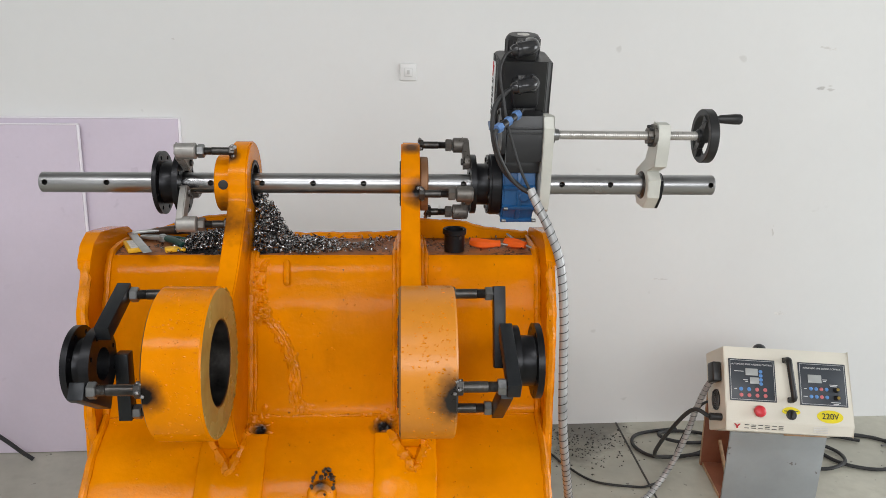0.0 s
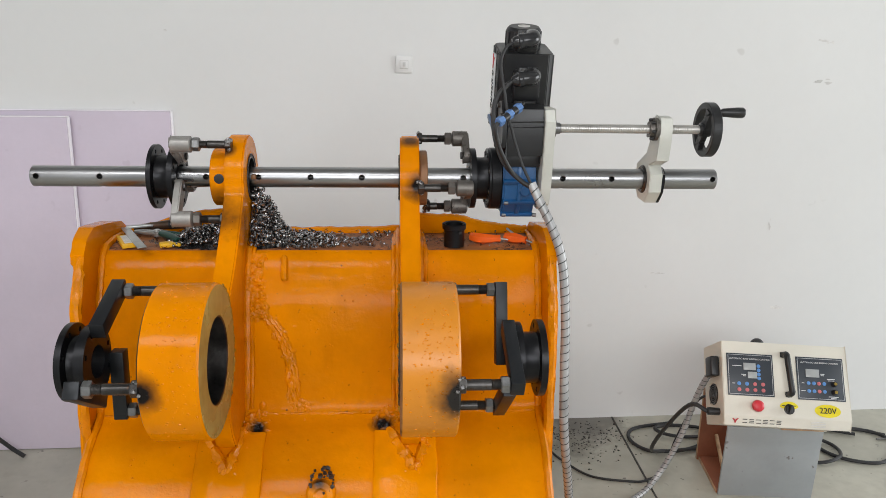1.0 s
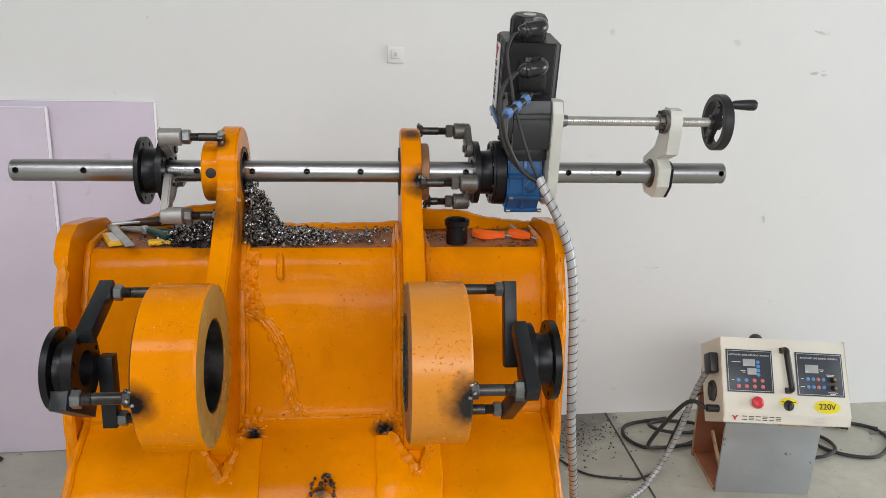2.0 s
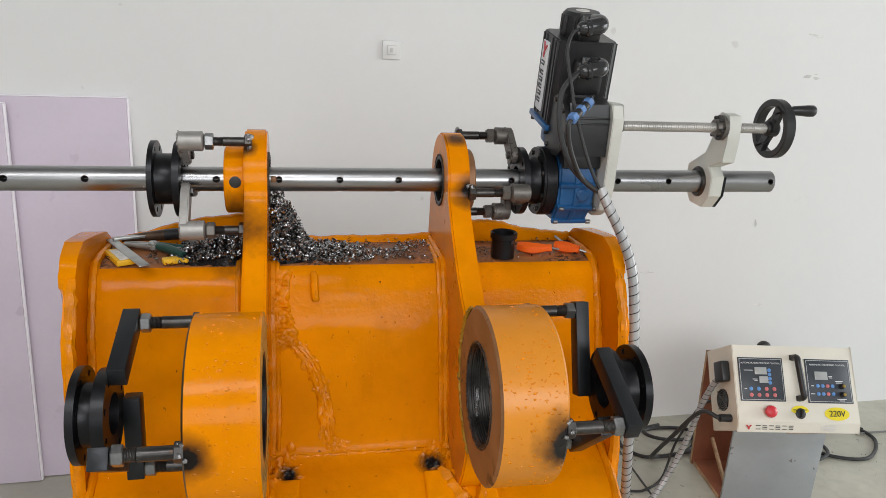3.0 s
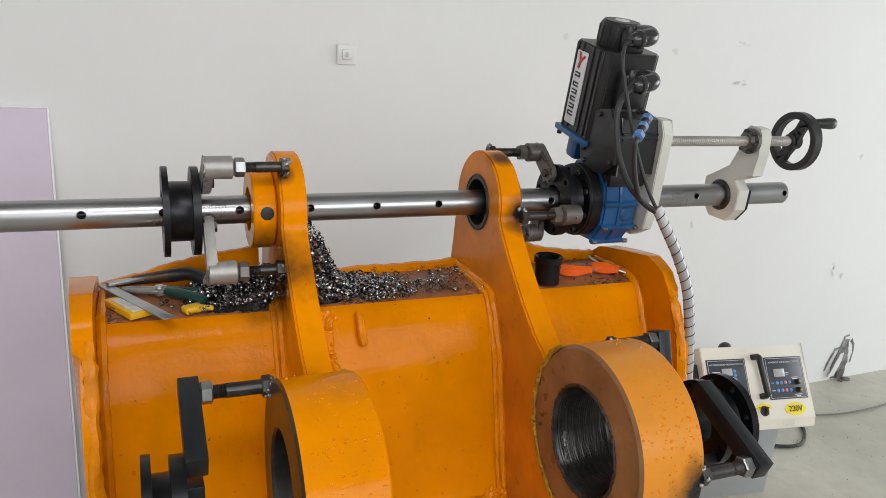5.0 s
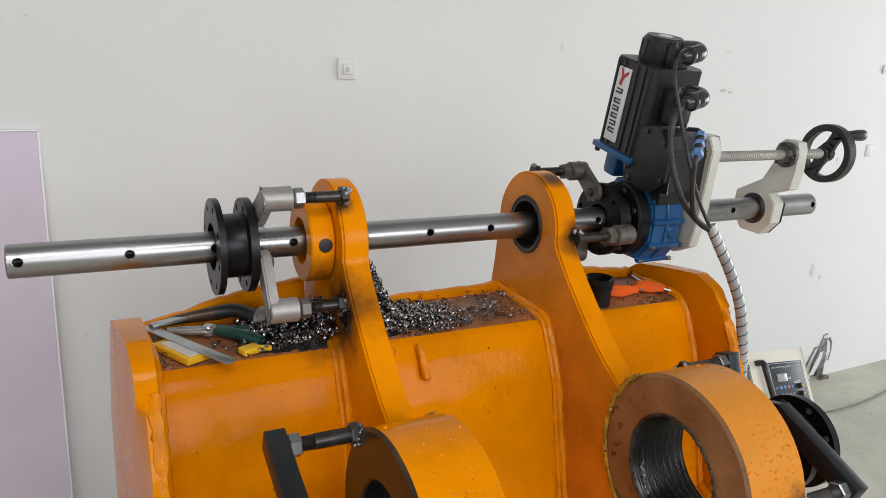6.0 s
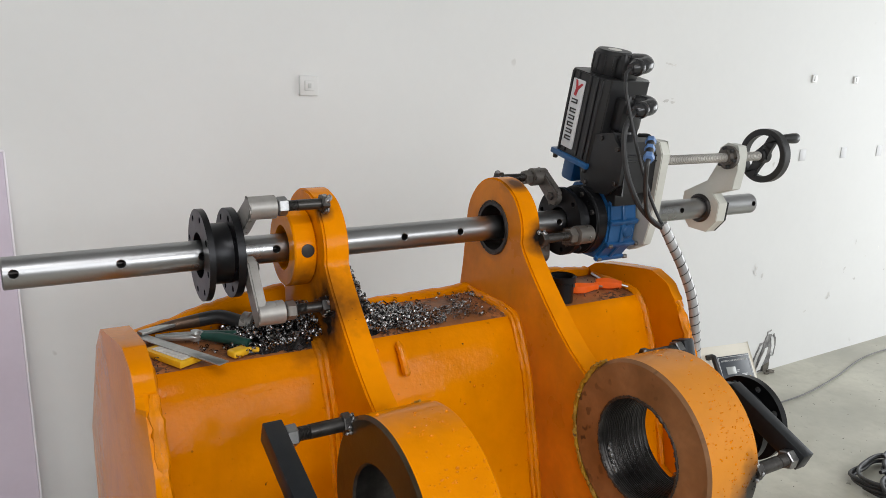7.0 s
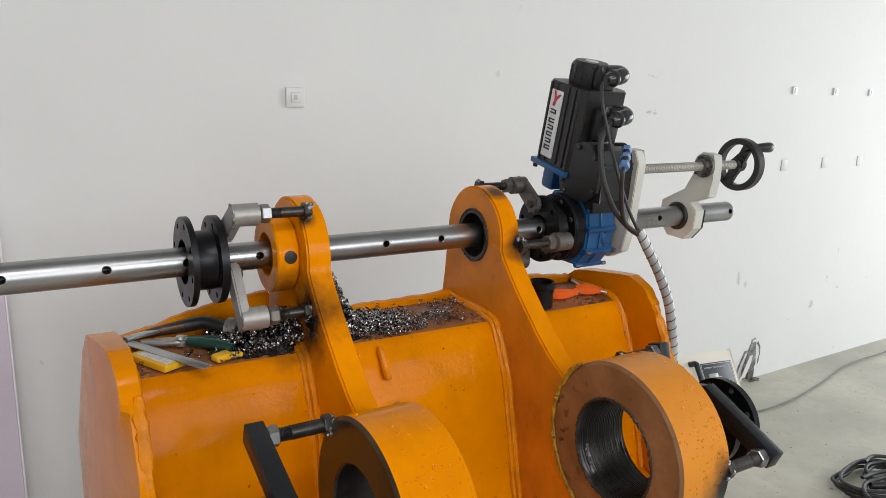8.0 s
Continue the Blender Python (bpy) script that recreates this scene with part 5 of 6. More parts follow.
bmesh.ops.bevel(bm, geom=[e for e in bm.edges if len(e.link_faces) == 2 and e.calc_face_angle(0) > 0.3], offset=0.002, segments=2, affect="EDGES")
brk = part("bracket", bm, M_alu, feed, "pale grey aluminium bracket", 25)
bm = bmesh.new()
lathe(bm, (0.650, AY, AZ), (1, 0, 0), [(0, 0.0273), (0.058, 0.0273), (0.058, 0.033), (0.041, 0.034), (0.0405, 0.038), (0.004, 0.038), (0.0, 0.034)], 40, True)
part("bearing", bm, M_bore, brk, "dark bearing ring")
bm = bmesh.new()
lathe(bm, (0.691, AY, AZ), (1, 0, 0), [(0, 0.0272), (0.016, 0.0272), (0.016, 0.0315), (0.012, 0.0345), (0, 0.0345)], 40, True)
part("bearing_collar", bm, M_nut, brk)
bm = bmesh.new()
plate(bm, [(AY + (y - AY) * 0.97, z) for y, z in br if z < AZ + 0.04], [circle(AY, AZ, 0.037, 32)], 0.6902, 0.697)
part("cover_plate", bm, M_oxide, brk, "dark cover plate")
bm = bmesh.new()
lathe(bm, (0.635, SY, SZ), (1, 0, 0), [(0, 0.0125), (0.023, 0.0125), (0.023, 0.029), (0.012, 0.030), (0.011, 0.021), (0, 0.020)], 28, True)
nutf = part("screw_nut", bm, M_cast_dk, brk, "flanged dark nut")
for i in range(6):
    y, z = polar(SY, SZ, 0.0245, 60 * i + 10)
    bm = bmesh.new()
    rod(bm, (0.637, y, z), (0.647, y, z), 0.0042, 12)
    part("cap_screw", bm, M_ink, nutf)
# handwheel
bm = bmesh.new()
lathe(bm, (0.778, SY, SZ), (1, 0, 0), [(0.0015, 0.0535), (0.0225, 0.0545), (0.024, 0.056), (0.024, 0.0685), (0.0225, 0.070), (0.0020, 0.070), (0, 0.068), (0, 0.055)], 56, True)
wheel = part("handwheel_rim", bm, M_plastic, feed, "black plastic handwheel with a flat wide rim", 40)
bm = bmesh.new()
lathe(bm, (0.768, SY, SZ), (1, 0, 0), [(0, 0.015), (0.003, 0.018), (0.027, 0.019), (0.031, 0.015)], 28)
part("hub", bm, M_plastic, wheel)
for a in (121, 296):
    d, e = Vector((math.cos(radians(a)), math.sin(radians(a)))), Vector((-math.sin(radians(a)), math.cos(radians(a))))
    c = Vector((SY, SZ))
    bm = bmesh.new()
    plate(bm, [tuple(c + d * u + e * v) for u, v in ((0.008, -0.016), (0.030, -0.0125), (0.056, -0.0115), (0.056, 0.0115), (0.030, 0.0125), (0.008, 0.016))], [], 0.775, 0.790)
    bmesh.ops.bevel(bm, geom=list(bm.edges), offset=0.002, segments=2, affect="EDGES")
    part("spoke", bm, M_plastic, wheel)
bm = bmesh.new()
ky, kz = 1.921, 1.585
lathe(bm, (0.800, ky, kz), (1, 0, 0), [(0, 0.007), (0.006, 0.0075), (0.012, 0.0105), (0.050, 0.0135), (0.064, 0.0135), (0.068, 0.011)], 22)
part("crank_grip", bm, M_plastic, wheel)

# ---- cables of the drive and the spiral sleeve ----
harness = thing("motor_cable_harness", (0.30, 1.85, 1.40), "black motor cables with blue couplings gathered into a sleeve", "cable harness")
JOIN = Vector((0.318, 1.832, 1.405))
c1 = Vector((0.223, 1.806, 1.566))
c2 = Vector((0.288, 1.868, 1.602))
for pts, r in (([g1, g1 + Vector((-0.018, -0.004, -0.012)), (0.238, 1.905, 1.70), (0.246, 1.890, 1.64), (0.258, 1.872, 1.57), (0.288, 1.85, 1.47), JOIN], 0.0038),
               ([g2, g2 + Vector((-0.020, -0.006, -0.014)), (0.225, 1.885, 1.61), (0.222, 1.868, 1.54), (0.243, 1.848, 1.47), (0.285, 1.838, 1.425), JOIN], 0.0062),
               ([c1, (0.217, 1.803, 1.550), (0.232, 1.815, 1.50), (0.268, 1.835, 1.44), (0.305, 1.832, 1.412), JOIN], 0.0052),
               ([c2, (0.294, 1.885, 1.606), (0.298, 1.915, 1.604)], 0.0045)):
    bm = bmesh.new()
    tube(bm, smooth(pts, 8), r, 10)
    part("cable", bm, M_rubber, harness)
d = (c2 - c1)
for k, (s, l, r, m_) in enumerate(((0.0, 0.018, 0.0118, M_bluecon), (0.018, 0.020, 0.0095, M_plastic), (0.036, 0.016, 0.0115, M_bluecon), (0.052, 0.018, 0.0095, M_plastic), (0.068, 0.018, 0.0120, M_bluecon))):
    bm = bmesh.new()
    a = c1 + d.normalized() * s * 1.05
    hexagon(bm, a, a + d.normalized() * l, r) if m_ is M_bluecon else rod(bm, a, a + d.normalized() * l, r, 16)
    part("coupling", bm, m_, harness, "blue coupling nut" if m_ is M_bluecon else "")
SLEEVE = [JOIN + Vector((-0.004, 0.002, 0.012)), (0.334, 1.822, 1.375), (0.366, 1.806, 1.31), (0.392, 1.790, 1.23), (0.404, 1.774, 1.10), (0.407, 1.757, 0.94), (0.414, 1.752, 0.80), (0.445, 1.80, 0.62), (0.50, 1.93, 0.40), (0.60, 2.12, 0.17),
          (0.75, 2.38, 0.035), (0.88, 2.54, 0.022), (0.985, 2.625, 0.03), (1.07, 2.665, 0.12), (1.125, 2.665, 0.26), (1.155, 2.655, 0.40), (1.180, 2.630, 0.510), (1.205, 2.615, 0.545)]
bm = bmesh.new()
tube(bm, smooth(SLEEVE, 14), 0.0112, 14)
sleeve = solo("spiral_cable_sleeve", bm, M_conduit, (0.8, 2.4, 0), "grey spiral cable sleeve running from the drive to the box", "cable sleeve")
# the spiral's gap: a thin dark strip wound round it
bm = bmesh.new()
run = smooth(SLEEVE, 14)
u = None
turns, acc = [], 0.0
for i in range(len(run) - 1):
    dd = (run[i + 1] - run[i])
    dn = dd.normalized()
    if u is None:
        u = basis(dn)[1]
    u = (u - dn * u.dot(dn)).normalized()
    v = dn.cross(u)
    k = 14
    for j in range(k):
        s = acc + dd.length * j / k
        a = s / 0.021 * 2 * math.pi
        turns.append(run[i] + dd * j / k + (u * math.cos(a) + v * math.sin(a)) * 0.0109)
    acc += dd.length
tube(bm, turns, 0.0012, 5)
part("spiral_gap", bm, M_rubber, sleeve, "dark gap between the turns")


# ---- control box and its stand ----
BOX_W, BOX_H, BOX_D = 0.466, 0.273, 0.19
B = Matrix.Translation((1.185, 2.458, 0.447)) @ Matrix.Rotation(radians(-4.4), 4, "Z") @ Matrix.Rotation(radians(2.2), 4, "Y") @ Matrix.Rotation(radians(-31.5), 4, "X")
box = thing("control_box", (1.41, 2.55, 0.37), "cream steel control box with two dark keypads, leaning on a stand", "control box")


def panel_m(u, v, out=0.0):
    """A place on the slanted front: u from its left, v from its top, 0 to 1."""
    return B @ Matrix.Translation((u * BOX_W, -out, (1 - v) * BOX_H))


bm = bmesh.new()
plate(bm, [(0, 0), (0, BOX_H), (BOX_D, BOX_H), (BOX_D, -0.026), (0.030, -0.030), (0.012, -0.036)], [], 0.0, BOX_W, B)
bmesh.ops.bevel(bm, geom=[e for e in bm.edges if len(e.link_faces) == 2 and e.calc_face_angle(0) > 0.2], offset=0.0025, segments=2, affect="EDGES")
body = part("case", bm, M_box, box, "", 25)


def membrane(u0, u1, v0, v1, title):
    w, h = (u1 - u0) * BOX_W, (v1 - v0) * BOX_H
    m = panel_m((u0 + u1) / 2, (v0 + v1) / 2)
    bm = bmesh.new()
    block(bm, (w, 0.003, h), m @ Matrix.Translation((0, -0.0012, 0)), 0.0012)
    p = part("keypad", bm, M_panel, box, "dark blue-grey keypad with white printing")
    bm = bmesh.new()
    for dx, dz, sx, sz in ((0, h * 0.465, w * 0.94, 0.0011), (0, -h * 0.465, w * 0.94, 0.0011), (w * 0.467, 0, 0.0011, h * 0.93), (-w * 0.467, 0, 0.0011, h * 0.93)):
        block(bm, (sx, 0.0008, sz), m @ Matrix.Translation((dx, -0.0030, dz)), 0)
    part("border_line", bm, M_line, p, "thin white border")
    writing("title", title, 0.0082, m @ Matrix.Translation((0, -0.0032, h * 0.37)) @ Matrix.Rotation(radians(90), 4, "X"), M_line, p, "white capital lettering")
    return p


def on_panel(p, name, u, v, w, h, material, thick=0.003, out=0.0028):
    bm = bmesh.new()
    block(bm, (w, thick, h), panel_m(u, v) @ Matrix.Translation((0, -out - thick / 2, 0)), min(0.0008, thick * 0.3))
    return part(name, bm, material, p)


def key(p, u, v, r, material, name="key"):
    bm = bmesh.new()
    lathe(bm, panel_m(u, v, 0.0026).translation, B.to_3x3() @ Vector((0, -1, 0)), [(0, r), (0.0015, r), (0.0026, r * 0.75)], 16)
    part(name, bm, material, p)


k1 = membrane(0.035, 0.405, 0.165, 0.735, "AUTOMATIC BORE WELDING CONTROL")
on_panel(k1, "display", 0.215, 0.340, 0.046, 0.026, M_lcd)
on_panel(k1, "display", 0.235, 0.455, 0.034, 0.024, M_lcd)
for v in (0.33, 0.385, 0.44, 0.495):
    key(k1, 0.287, v, 0.0068, M_btnblue)
for i, u in enumerate((0.125, 0.188, 0.252, 0.316)):
    key(k1, u, 0.575, 0.0072, M_btnblue if i < 2 else M_btnred)
    key(k1, u, 0.655, 0.0072, M_btnred)
for u, v, w in ((0.115, 0.335, 0.034), (0.165, 0.45, 0.018), (0.172, 0.47, 0.012), (0.082, 0.575, 0.010)):
    on_panel(k1, "print_bar", u, v, w, 0.0022, M_line, 0.0006)
k2 = membrane(0.590, 0.968, 0.165, 0.745, "AUTOMATIC LINE BORING CONTROL")
on_panel(k2, "display", 0.715, 0.385, 0.050, 0.030, M_lcd)
for i, u in enumerate((0.680, 0.722, 0.763, 0.805)):
    for v in (0.52, 0.625):
        key(k2, u, v, 0.0068, M_btnred if i == 2 else M_btnblue)
for u, v, w in ((0.795, 0.39, 0.016), (0.795, 0.41, 0.012), (0.862, 0.455, 0.030), (0.862, 0.475, 0.024), (0.637, 0.52, 0.010), (0.635, 0.625, 0.016), (0.872, 0.69, 0.036), (0.872, 0.71, 0.020)):
    on_panel(k2, "print_bar", u, v, w, 0.0022, M_line, 0.0006)
for v in (0.52, 0.63):
    bm = bmesh.new()
    n_out = B.to_3x3() @ Vector((0, -1, 0))
    lathe(bm, panel_m(0.878, v, 0.003).translation, n_out, [(0, 0.0105), (0.004, 0.010), (0.014, 0.008), (0.016, 0.007)], 18)
    kn = part("dial_knob", bm, M_plastic, k2, "small black dial with a brass cap")
    bm = bmesh.new()
    lathe(bm, panel_m(0.878, v, 0.0185).translation, n_out, [(0, 0.006), (0.003, 0.0055)], 16)
    part("knob_cap", bm, M_brass, kn)
# stop button, selector, stickers
bm = bmesh.new()
lathe(bm, panel_m(0.255, 0.868, 0.0).translation, n_out, [(0, 0.014), (0.010, 0.014), (0.011, 0.0205), (0.015, 0.022), (0.023, 0.020), (0.027, 0.014), (0.028, 0.005)], 32)
part("stop_button", bm, M_red, box, "red mushroom stop button")
bm = bmesh.new()
arc = [(0.034 * math.cos(a) , 0.020 * math.sin(a)) for a in [math.pi * i / 14 for i in range(15)]]
plate(bm, arc + [(-0.024, -0.006), (0.024, -0.006)], [], 0, 0.001, panel_m(0.513, 0.855, 0.0015) @ Matrix.Rotation(radians(-90), 4, "Z") @ Matrix.Rotation(math.pi, 4, "Z"))
part("selector_plate", bm, M_yellow, box, "yellow arc sticker with dark bars")
for du in (-0.045, 0.0, 0.045):
    on_panel(box, "print_bar", 0.513 + du, 0.82 + abs(du) * 0.4, 0.011, 0.003, M_ink, 0.0006, 0.0016)
bm = bmesh.new()
lathe(bm, panel_m(0.513, 0.885, 0.0).translation, n_out, [(0, 0.019), (0.005, 0.0185), (0.006, 0.015), (0.010, 0.014), (0.0105, 0.010)], 28)
sel = part("selector_knob", bm, M_plastic, box, "black selector knob")
bm = bmesh.new()
block(bm, (0.010, 0.016, 0.030), panel_m(0.513, 0.885, 0.014) @ Matrix.Rotation(radians(12), 4, "Y"), 0.003)
part("pointer", bm, M_plastic, sel)
bm = bmesh.new()
plate(bm, [(0.048 * math.cos(a), 0.0235 * math.sin(a)) for a in [2 * math.pi * i / 40 for i in range(40)]], [], 0, 0.0012, panel_m(0.818, 0.882, 0.0015) @ Matrix.Rotation(radians(-90), 4, "Z") @ Matrix.Rotation(math.pi, 4, "Z"))
st = part("voltage_sticker", bm, M_yellow, box, "yellow oval sticker")
writing("voltage", "220V", 0.030, panel_m(0.818, 0.882, 0.0034) @ Matrix.Rotation(radians(90), 4, "X"), M_ink, st, "black lettering", 0.0005)
# carrying handle
bm = bmesh.new()
ha, hb = panel_m(0.492, 0.175, 0.034), panel_m(0.515, 0.665, 0.034)
run = [panel_m(0.492, 0.155, 0.0).translation, panel_m(0.492, 0.158, 0.026).translation, ha.translation, hb.translation, panel_m(0.515, 0.685, 0.026).translation, panel_m(0.515, 0.69, 0.0).translation]
dense = []
for a, b in zip(run, run[1:]):
    dense += [a.lerp(b, i / 5) for i in range(5)]
tube(bm, dense + [run[-1]], 0.0115, 8)
hd = part("handle", bm, M_plastic, box, "black bent carrying handle", 60)
for u, v in ((0.492, 0.155), (0.515, 0.69)):
    bm = bmesh.new()
    block(bm, (0.024, 0.008, 0.020), panel_m(u, v, 0.004), 0.003)
    part("handle_foot", bm, M_plastic, hd)
# maker's mark on the lip, as plain shapes
lip = Matrix.Translation(B @ Vector((0.10, 0.006, -0.018))) @ Matrix.Rotation(radians(-4.4), 4, "Z") @ Matrix.Rotation(radians(2.2), 4, "Y") @ Matrix.Rotation(radians(-13), 4, "X")
bm = bmesh.new()
plate(bm, [(-0.012, 0.008), (-0.006, 0.008), (0, 0.002), (0.006, 0.008), (0.012, 0.008), (0.003, -0.002), (0.003, -0.008), (-0.003, -0.008), (-0.003, -0.002)], [], -0.0005, 0.0012, lip @ Matrix.Translation((-0.06, -0.0016, 0)) @ Matrix.Rotation(radians(-90), 4, "Z"))
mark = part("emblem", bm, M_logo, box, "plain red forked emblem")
for i in range(6):
    bm = bmesh.new()
    for dz in (-0.006, 0.0, 0.006):
        if dz or i % 2:
            block(bm, (0.017, 0.0012, 0.0022), lip @ Matrix.Translation((-0.025 + 0.025 * i, -0.0022, dz)), 0)
    part("print_bar", bm, M_ink, mark)
for k in range(4):
    bm = bmesh.new()
    block(bm, (0.052, 0.0015, 0.0022), lip @ Matrix.Translation((0.245, -0.0016, 0.009 - 0.006 * k)), 0)
    part("vent_slot", bm, M_scuff, body)
# left flank: plug, fan, power inlet
def flank(d, v, out=0.0):
    return B @ Matrix.Translation((-out, d, (1 - v) * BOX_H))


bm = bmesh.new()
block(bm, (0.034, 0.060, 0.075), flank(0.055, 0.34, 0.017), 0.007, 3)
part("cable_plug", bm, M_plastic, box, "black multipole plug")
bm = bmesh.new()
fan_axis = B.to_3x3() @ Vector((-1, 0, 0))
lathe(bm, flank(0.095, 0.70, 0.0).translation, fan_axis, [(0, 0.040), (0.003, 0.040), (0.003, 0.037), (0.0006, 0.037)], 32)
fan = part("fan", bm, M_bore, box, "round fan behind a wire guard")
for r in (0.012, 0.020, 0.028, 0.036):
    bm = bmesh.new()
    lathe(bm, flank(0.095, 0.70, 0.004).translation, fan_axis, [(0, r), (0.0015, r), (0.0015, r + 0.0018), (0, r + 0.0018)], 28, True)
    part("guard_ring", bm, M_nut, fan)
bm = bmesh.new()
for a in (45, 135):
    block(bm, (0.002, 0.092, 0.003), flank(0.095, 0.70, 0.0035) @ Matrix.Rotation(radians(a), 4, "X"), 0)
part("guard_bar", bm, M_nut, fan)
bm = bmesh.new()
rod(bm, flank(0.050, 0.95, 0.0).translation, flank(0.050, 0.95, 0.045).translation, 0.014, 16)
part("power_plug", bm, M_plastic, box, "black power plug")
bm = bmesh.new()
lathe(bm, (B @ Vector((0.16, 0.06, BOX_H))), B.to_3x3() @ Vector((0, 0, 1)), [(0, 0.024), (0.012, 0.024), (0.020, 0.018), (0.026, 0.008)], 20)
part("gland", bm, M_plastic, box, "black cable gland on the top")

stand = thing("plywood_stand", (1.46, 2.75, 0), "open stand of red-brown plywood with a grey front sheet", "stand")
S = Matrix.Translation((1.281, 2.622, 0.0)) @ Matrix.Rotation(radians(-6.4), 4, "Z")
bm = bmesh.new()
block_at(bm, (0, 0, 0.0), (0.368, 0.012, 0.315), 0.0015, S @ Matrix.Rotation(radians(3.0), 4, "X"))
part("front_sheet", bm, M_sheet, stand, "scuffed grey front sheet")
bm = bmesh.new()
block_at(bm, (-0.012, 0.265, 0.0), (0.372, 0.283, 0.520), 0.0015, S)
part("back_panel", bm, M_ply, stand)
bm = bmesh.new()
block_at(bm, (-0.004, 0.013, 0.001), (0.368, 0.264, 0.019), 0.0015, S)
part("bottom_panel", bm, M_ply, stand)
bm = bmesh.new()
block_at(bm, (-0.0055, 0.014, 0.002), (-0.0042, 0.263, 0.018), 0, S)
block_at(bm, (-0.0135, 0.267, 0.002), (-0.0122, 0.281, 0.519), 0, S)
part("panel_edge", bm, M_plyedge, stand, "raw pale plywood edge")
bm = bmesh.new()
block(bm, (0.012, 0.20, 0.014), S @ Matrix.Translation((0.05, 0.16, 0.08)) @ Matrix.Rotation(radians(35), 4, "X"), 0.001)
part("brace", bm, M_plyedge, stand)
bm = bmesh.new()
block_at(bm, (0.20, -0.03, 0.3152), (0.36, 0.06, 0.325), 0.001, S)
part("packing_strip", bm, M_plyedge, stand)


def floor_cable(name, pts, r, label, group="cables on the floor", material=M_rubber):
    bm = bmesh.new()
    tube(bm, smooth(pts, 10), r, 10)
    solo(name, bm, material, Vector(pts[0]), label, "cable", group)


def loop(cx, cy, rx, ry, turns, z=0.010, seed=0, lift=0.006):
    rnd = random.Random(seed)
    k = int(turns * 10)
    return [(cx + (rx + rnd.uniform(-0.02, 0.02)) * math.cos(2 * math.pi * i / 10 + seed), cy + (ry + rnd.uniform(-0.02, 0.02)) * math.sin(2 * math.pi * i / 10 + seed), z + lift * (i // 10) + rnd.uniform(0, 0.004)) for i in range(k)]


floor_cable("power_cable", [flank(0.050, 0.95, 0.045).translation, (1.09, 2.55, 0.44), (1.03, 2.62, 0.30), (1.05, 2.78, 0.12), (1.16, 2.93, 0.02), (1.25, 2.945, 0.012), (1.36, 3.0, 0.012), (1.42, 3.13, 0.012), (1.30, 3.17, 0.012), (1.20, 3.15, 0.013), (1.22, 3.07, 0.024), (1.34, 3.06, 0.012), (1.55, 3.10, 0.012), (1.9, 3.14, 0.012), (2.12, 3.06, 0.012)], 0.008, "thick black power cable looping over the floor")
floor_cable("mains_cable", [(1.30, 3.20, 0.01), (1.10, 3.15, 0.01), (1.05, 3.05, 0.01), (1.11, 2.95, 0.01), (1.25, 2.94, 0.018), (1.40, 2.99, 0.012), (1.45, 3.10, 0.02)], 0.008, "thick black cable lying in a loop on the floor")
floor_cable("mains_cable", [(1.72, 3.05, 0.01), (1.95, 3.12, 0.01), (2.20, 3.09, 0.01), (2.25, 2.96, 0.01), (2.10, 2.82, 0.01), (1.94, 2.86, 0.01), (1.88, 2.98, 0.01), (1.92, 3.08, 0.022), (2.12, 3.12, 0.01), (2.26, 3.05, 0.01)], 0.008, "thick black cable lying in loops on the floor")
floor_cable("mains_cable", [(1.68, 2.95, 0.01), (1.80, 2.83, 0.01), (1.93, 2.86, 0.018), (1.96, 2.97, 0.01), (1.86, 3.03, 0.024), (1.74, 2.99, 0.01)], 0.008, "thick black cable lying in loops on the floor")
floor_cable("thin_cable", [(0.56, 3.06, 0.006), (0.65, 3.0, 0.006), (0.70, 2.90, 0.006), (0.795, 2.768, 0.006), (0.95, 2.722, 0.006), (1.02, 2.728, 0.006), (1.11, 2.78, 0.02), (1.16, 2.80, 0.16), (1.19, 2.72, 0.36), (1.21, 2.64, 0.44)], 0.005, "thin black cable trailing over the floor")
floor_cable("wall_cable", [(4.9, 3.26, 0.008), (4.2, 3.21, 0.008), (3.71, 3.186, 0.008), (3.23, 3.07, 0.008), (2.86, 3.003, 0.008), (2.57, 2.993, 0.008), (2.4, 3.02, 0.008), (2.2, 3.02, 0.008)], 0.0045, "grey dusty cable trailing along the foot of the wall", "cables on the floor", M_greycable)
for k, (cx, cy, rx, ry, turns) in enumerate(((2.36, 2.24, 0.20, 0.13, 3.4), (2.46, 2.16, 0.15, 0.17, 2.6), (2.30, 2.12, 0.17, 0.10, 2.3))):
    floor_cable("coiled_cable", loop(cx, cy, rx, ry, turns, 0.012 + 0.020 * k, 3 + 2 * k, 0.016), 0.0085, "black cable tangled in a loose heap on the floor")
bm = bmesh.new()
rod(bm, (2.25, 2.20, 0.055), (2.31, 2.165, 0.060), 0.017, 16)
solo("cable_plug", bm, M_plastic, (2.28, 2.18, 0.04), "black plug lying among the tangled cable", "plug")

# ---- tools on top of the bucket ----
TOP = 1.2275
def flat_bar(bm, a, b, w, t, z):
    d = Vector((b[0] - a[0], b[1] - a[1], 0))
    return block(bm, (d.length, w, t), Matrix.Translation(((a[0] + b[0]) / 2, (a[1] + b[1]) / 2, z)) @ Matrix.Rotation(math.atan2(d.y, d.x), 4, "Z"), min(0.0006, t * 0.3))


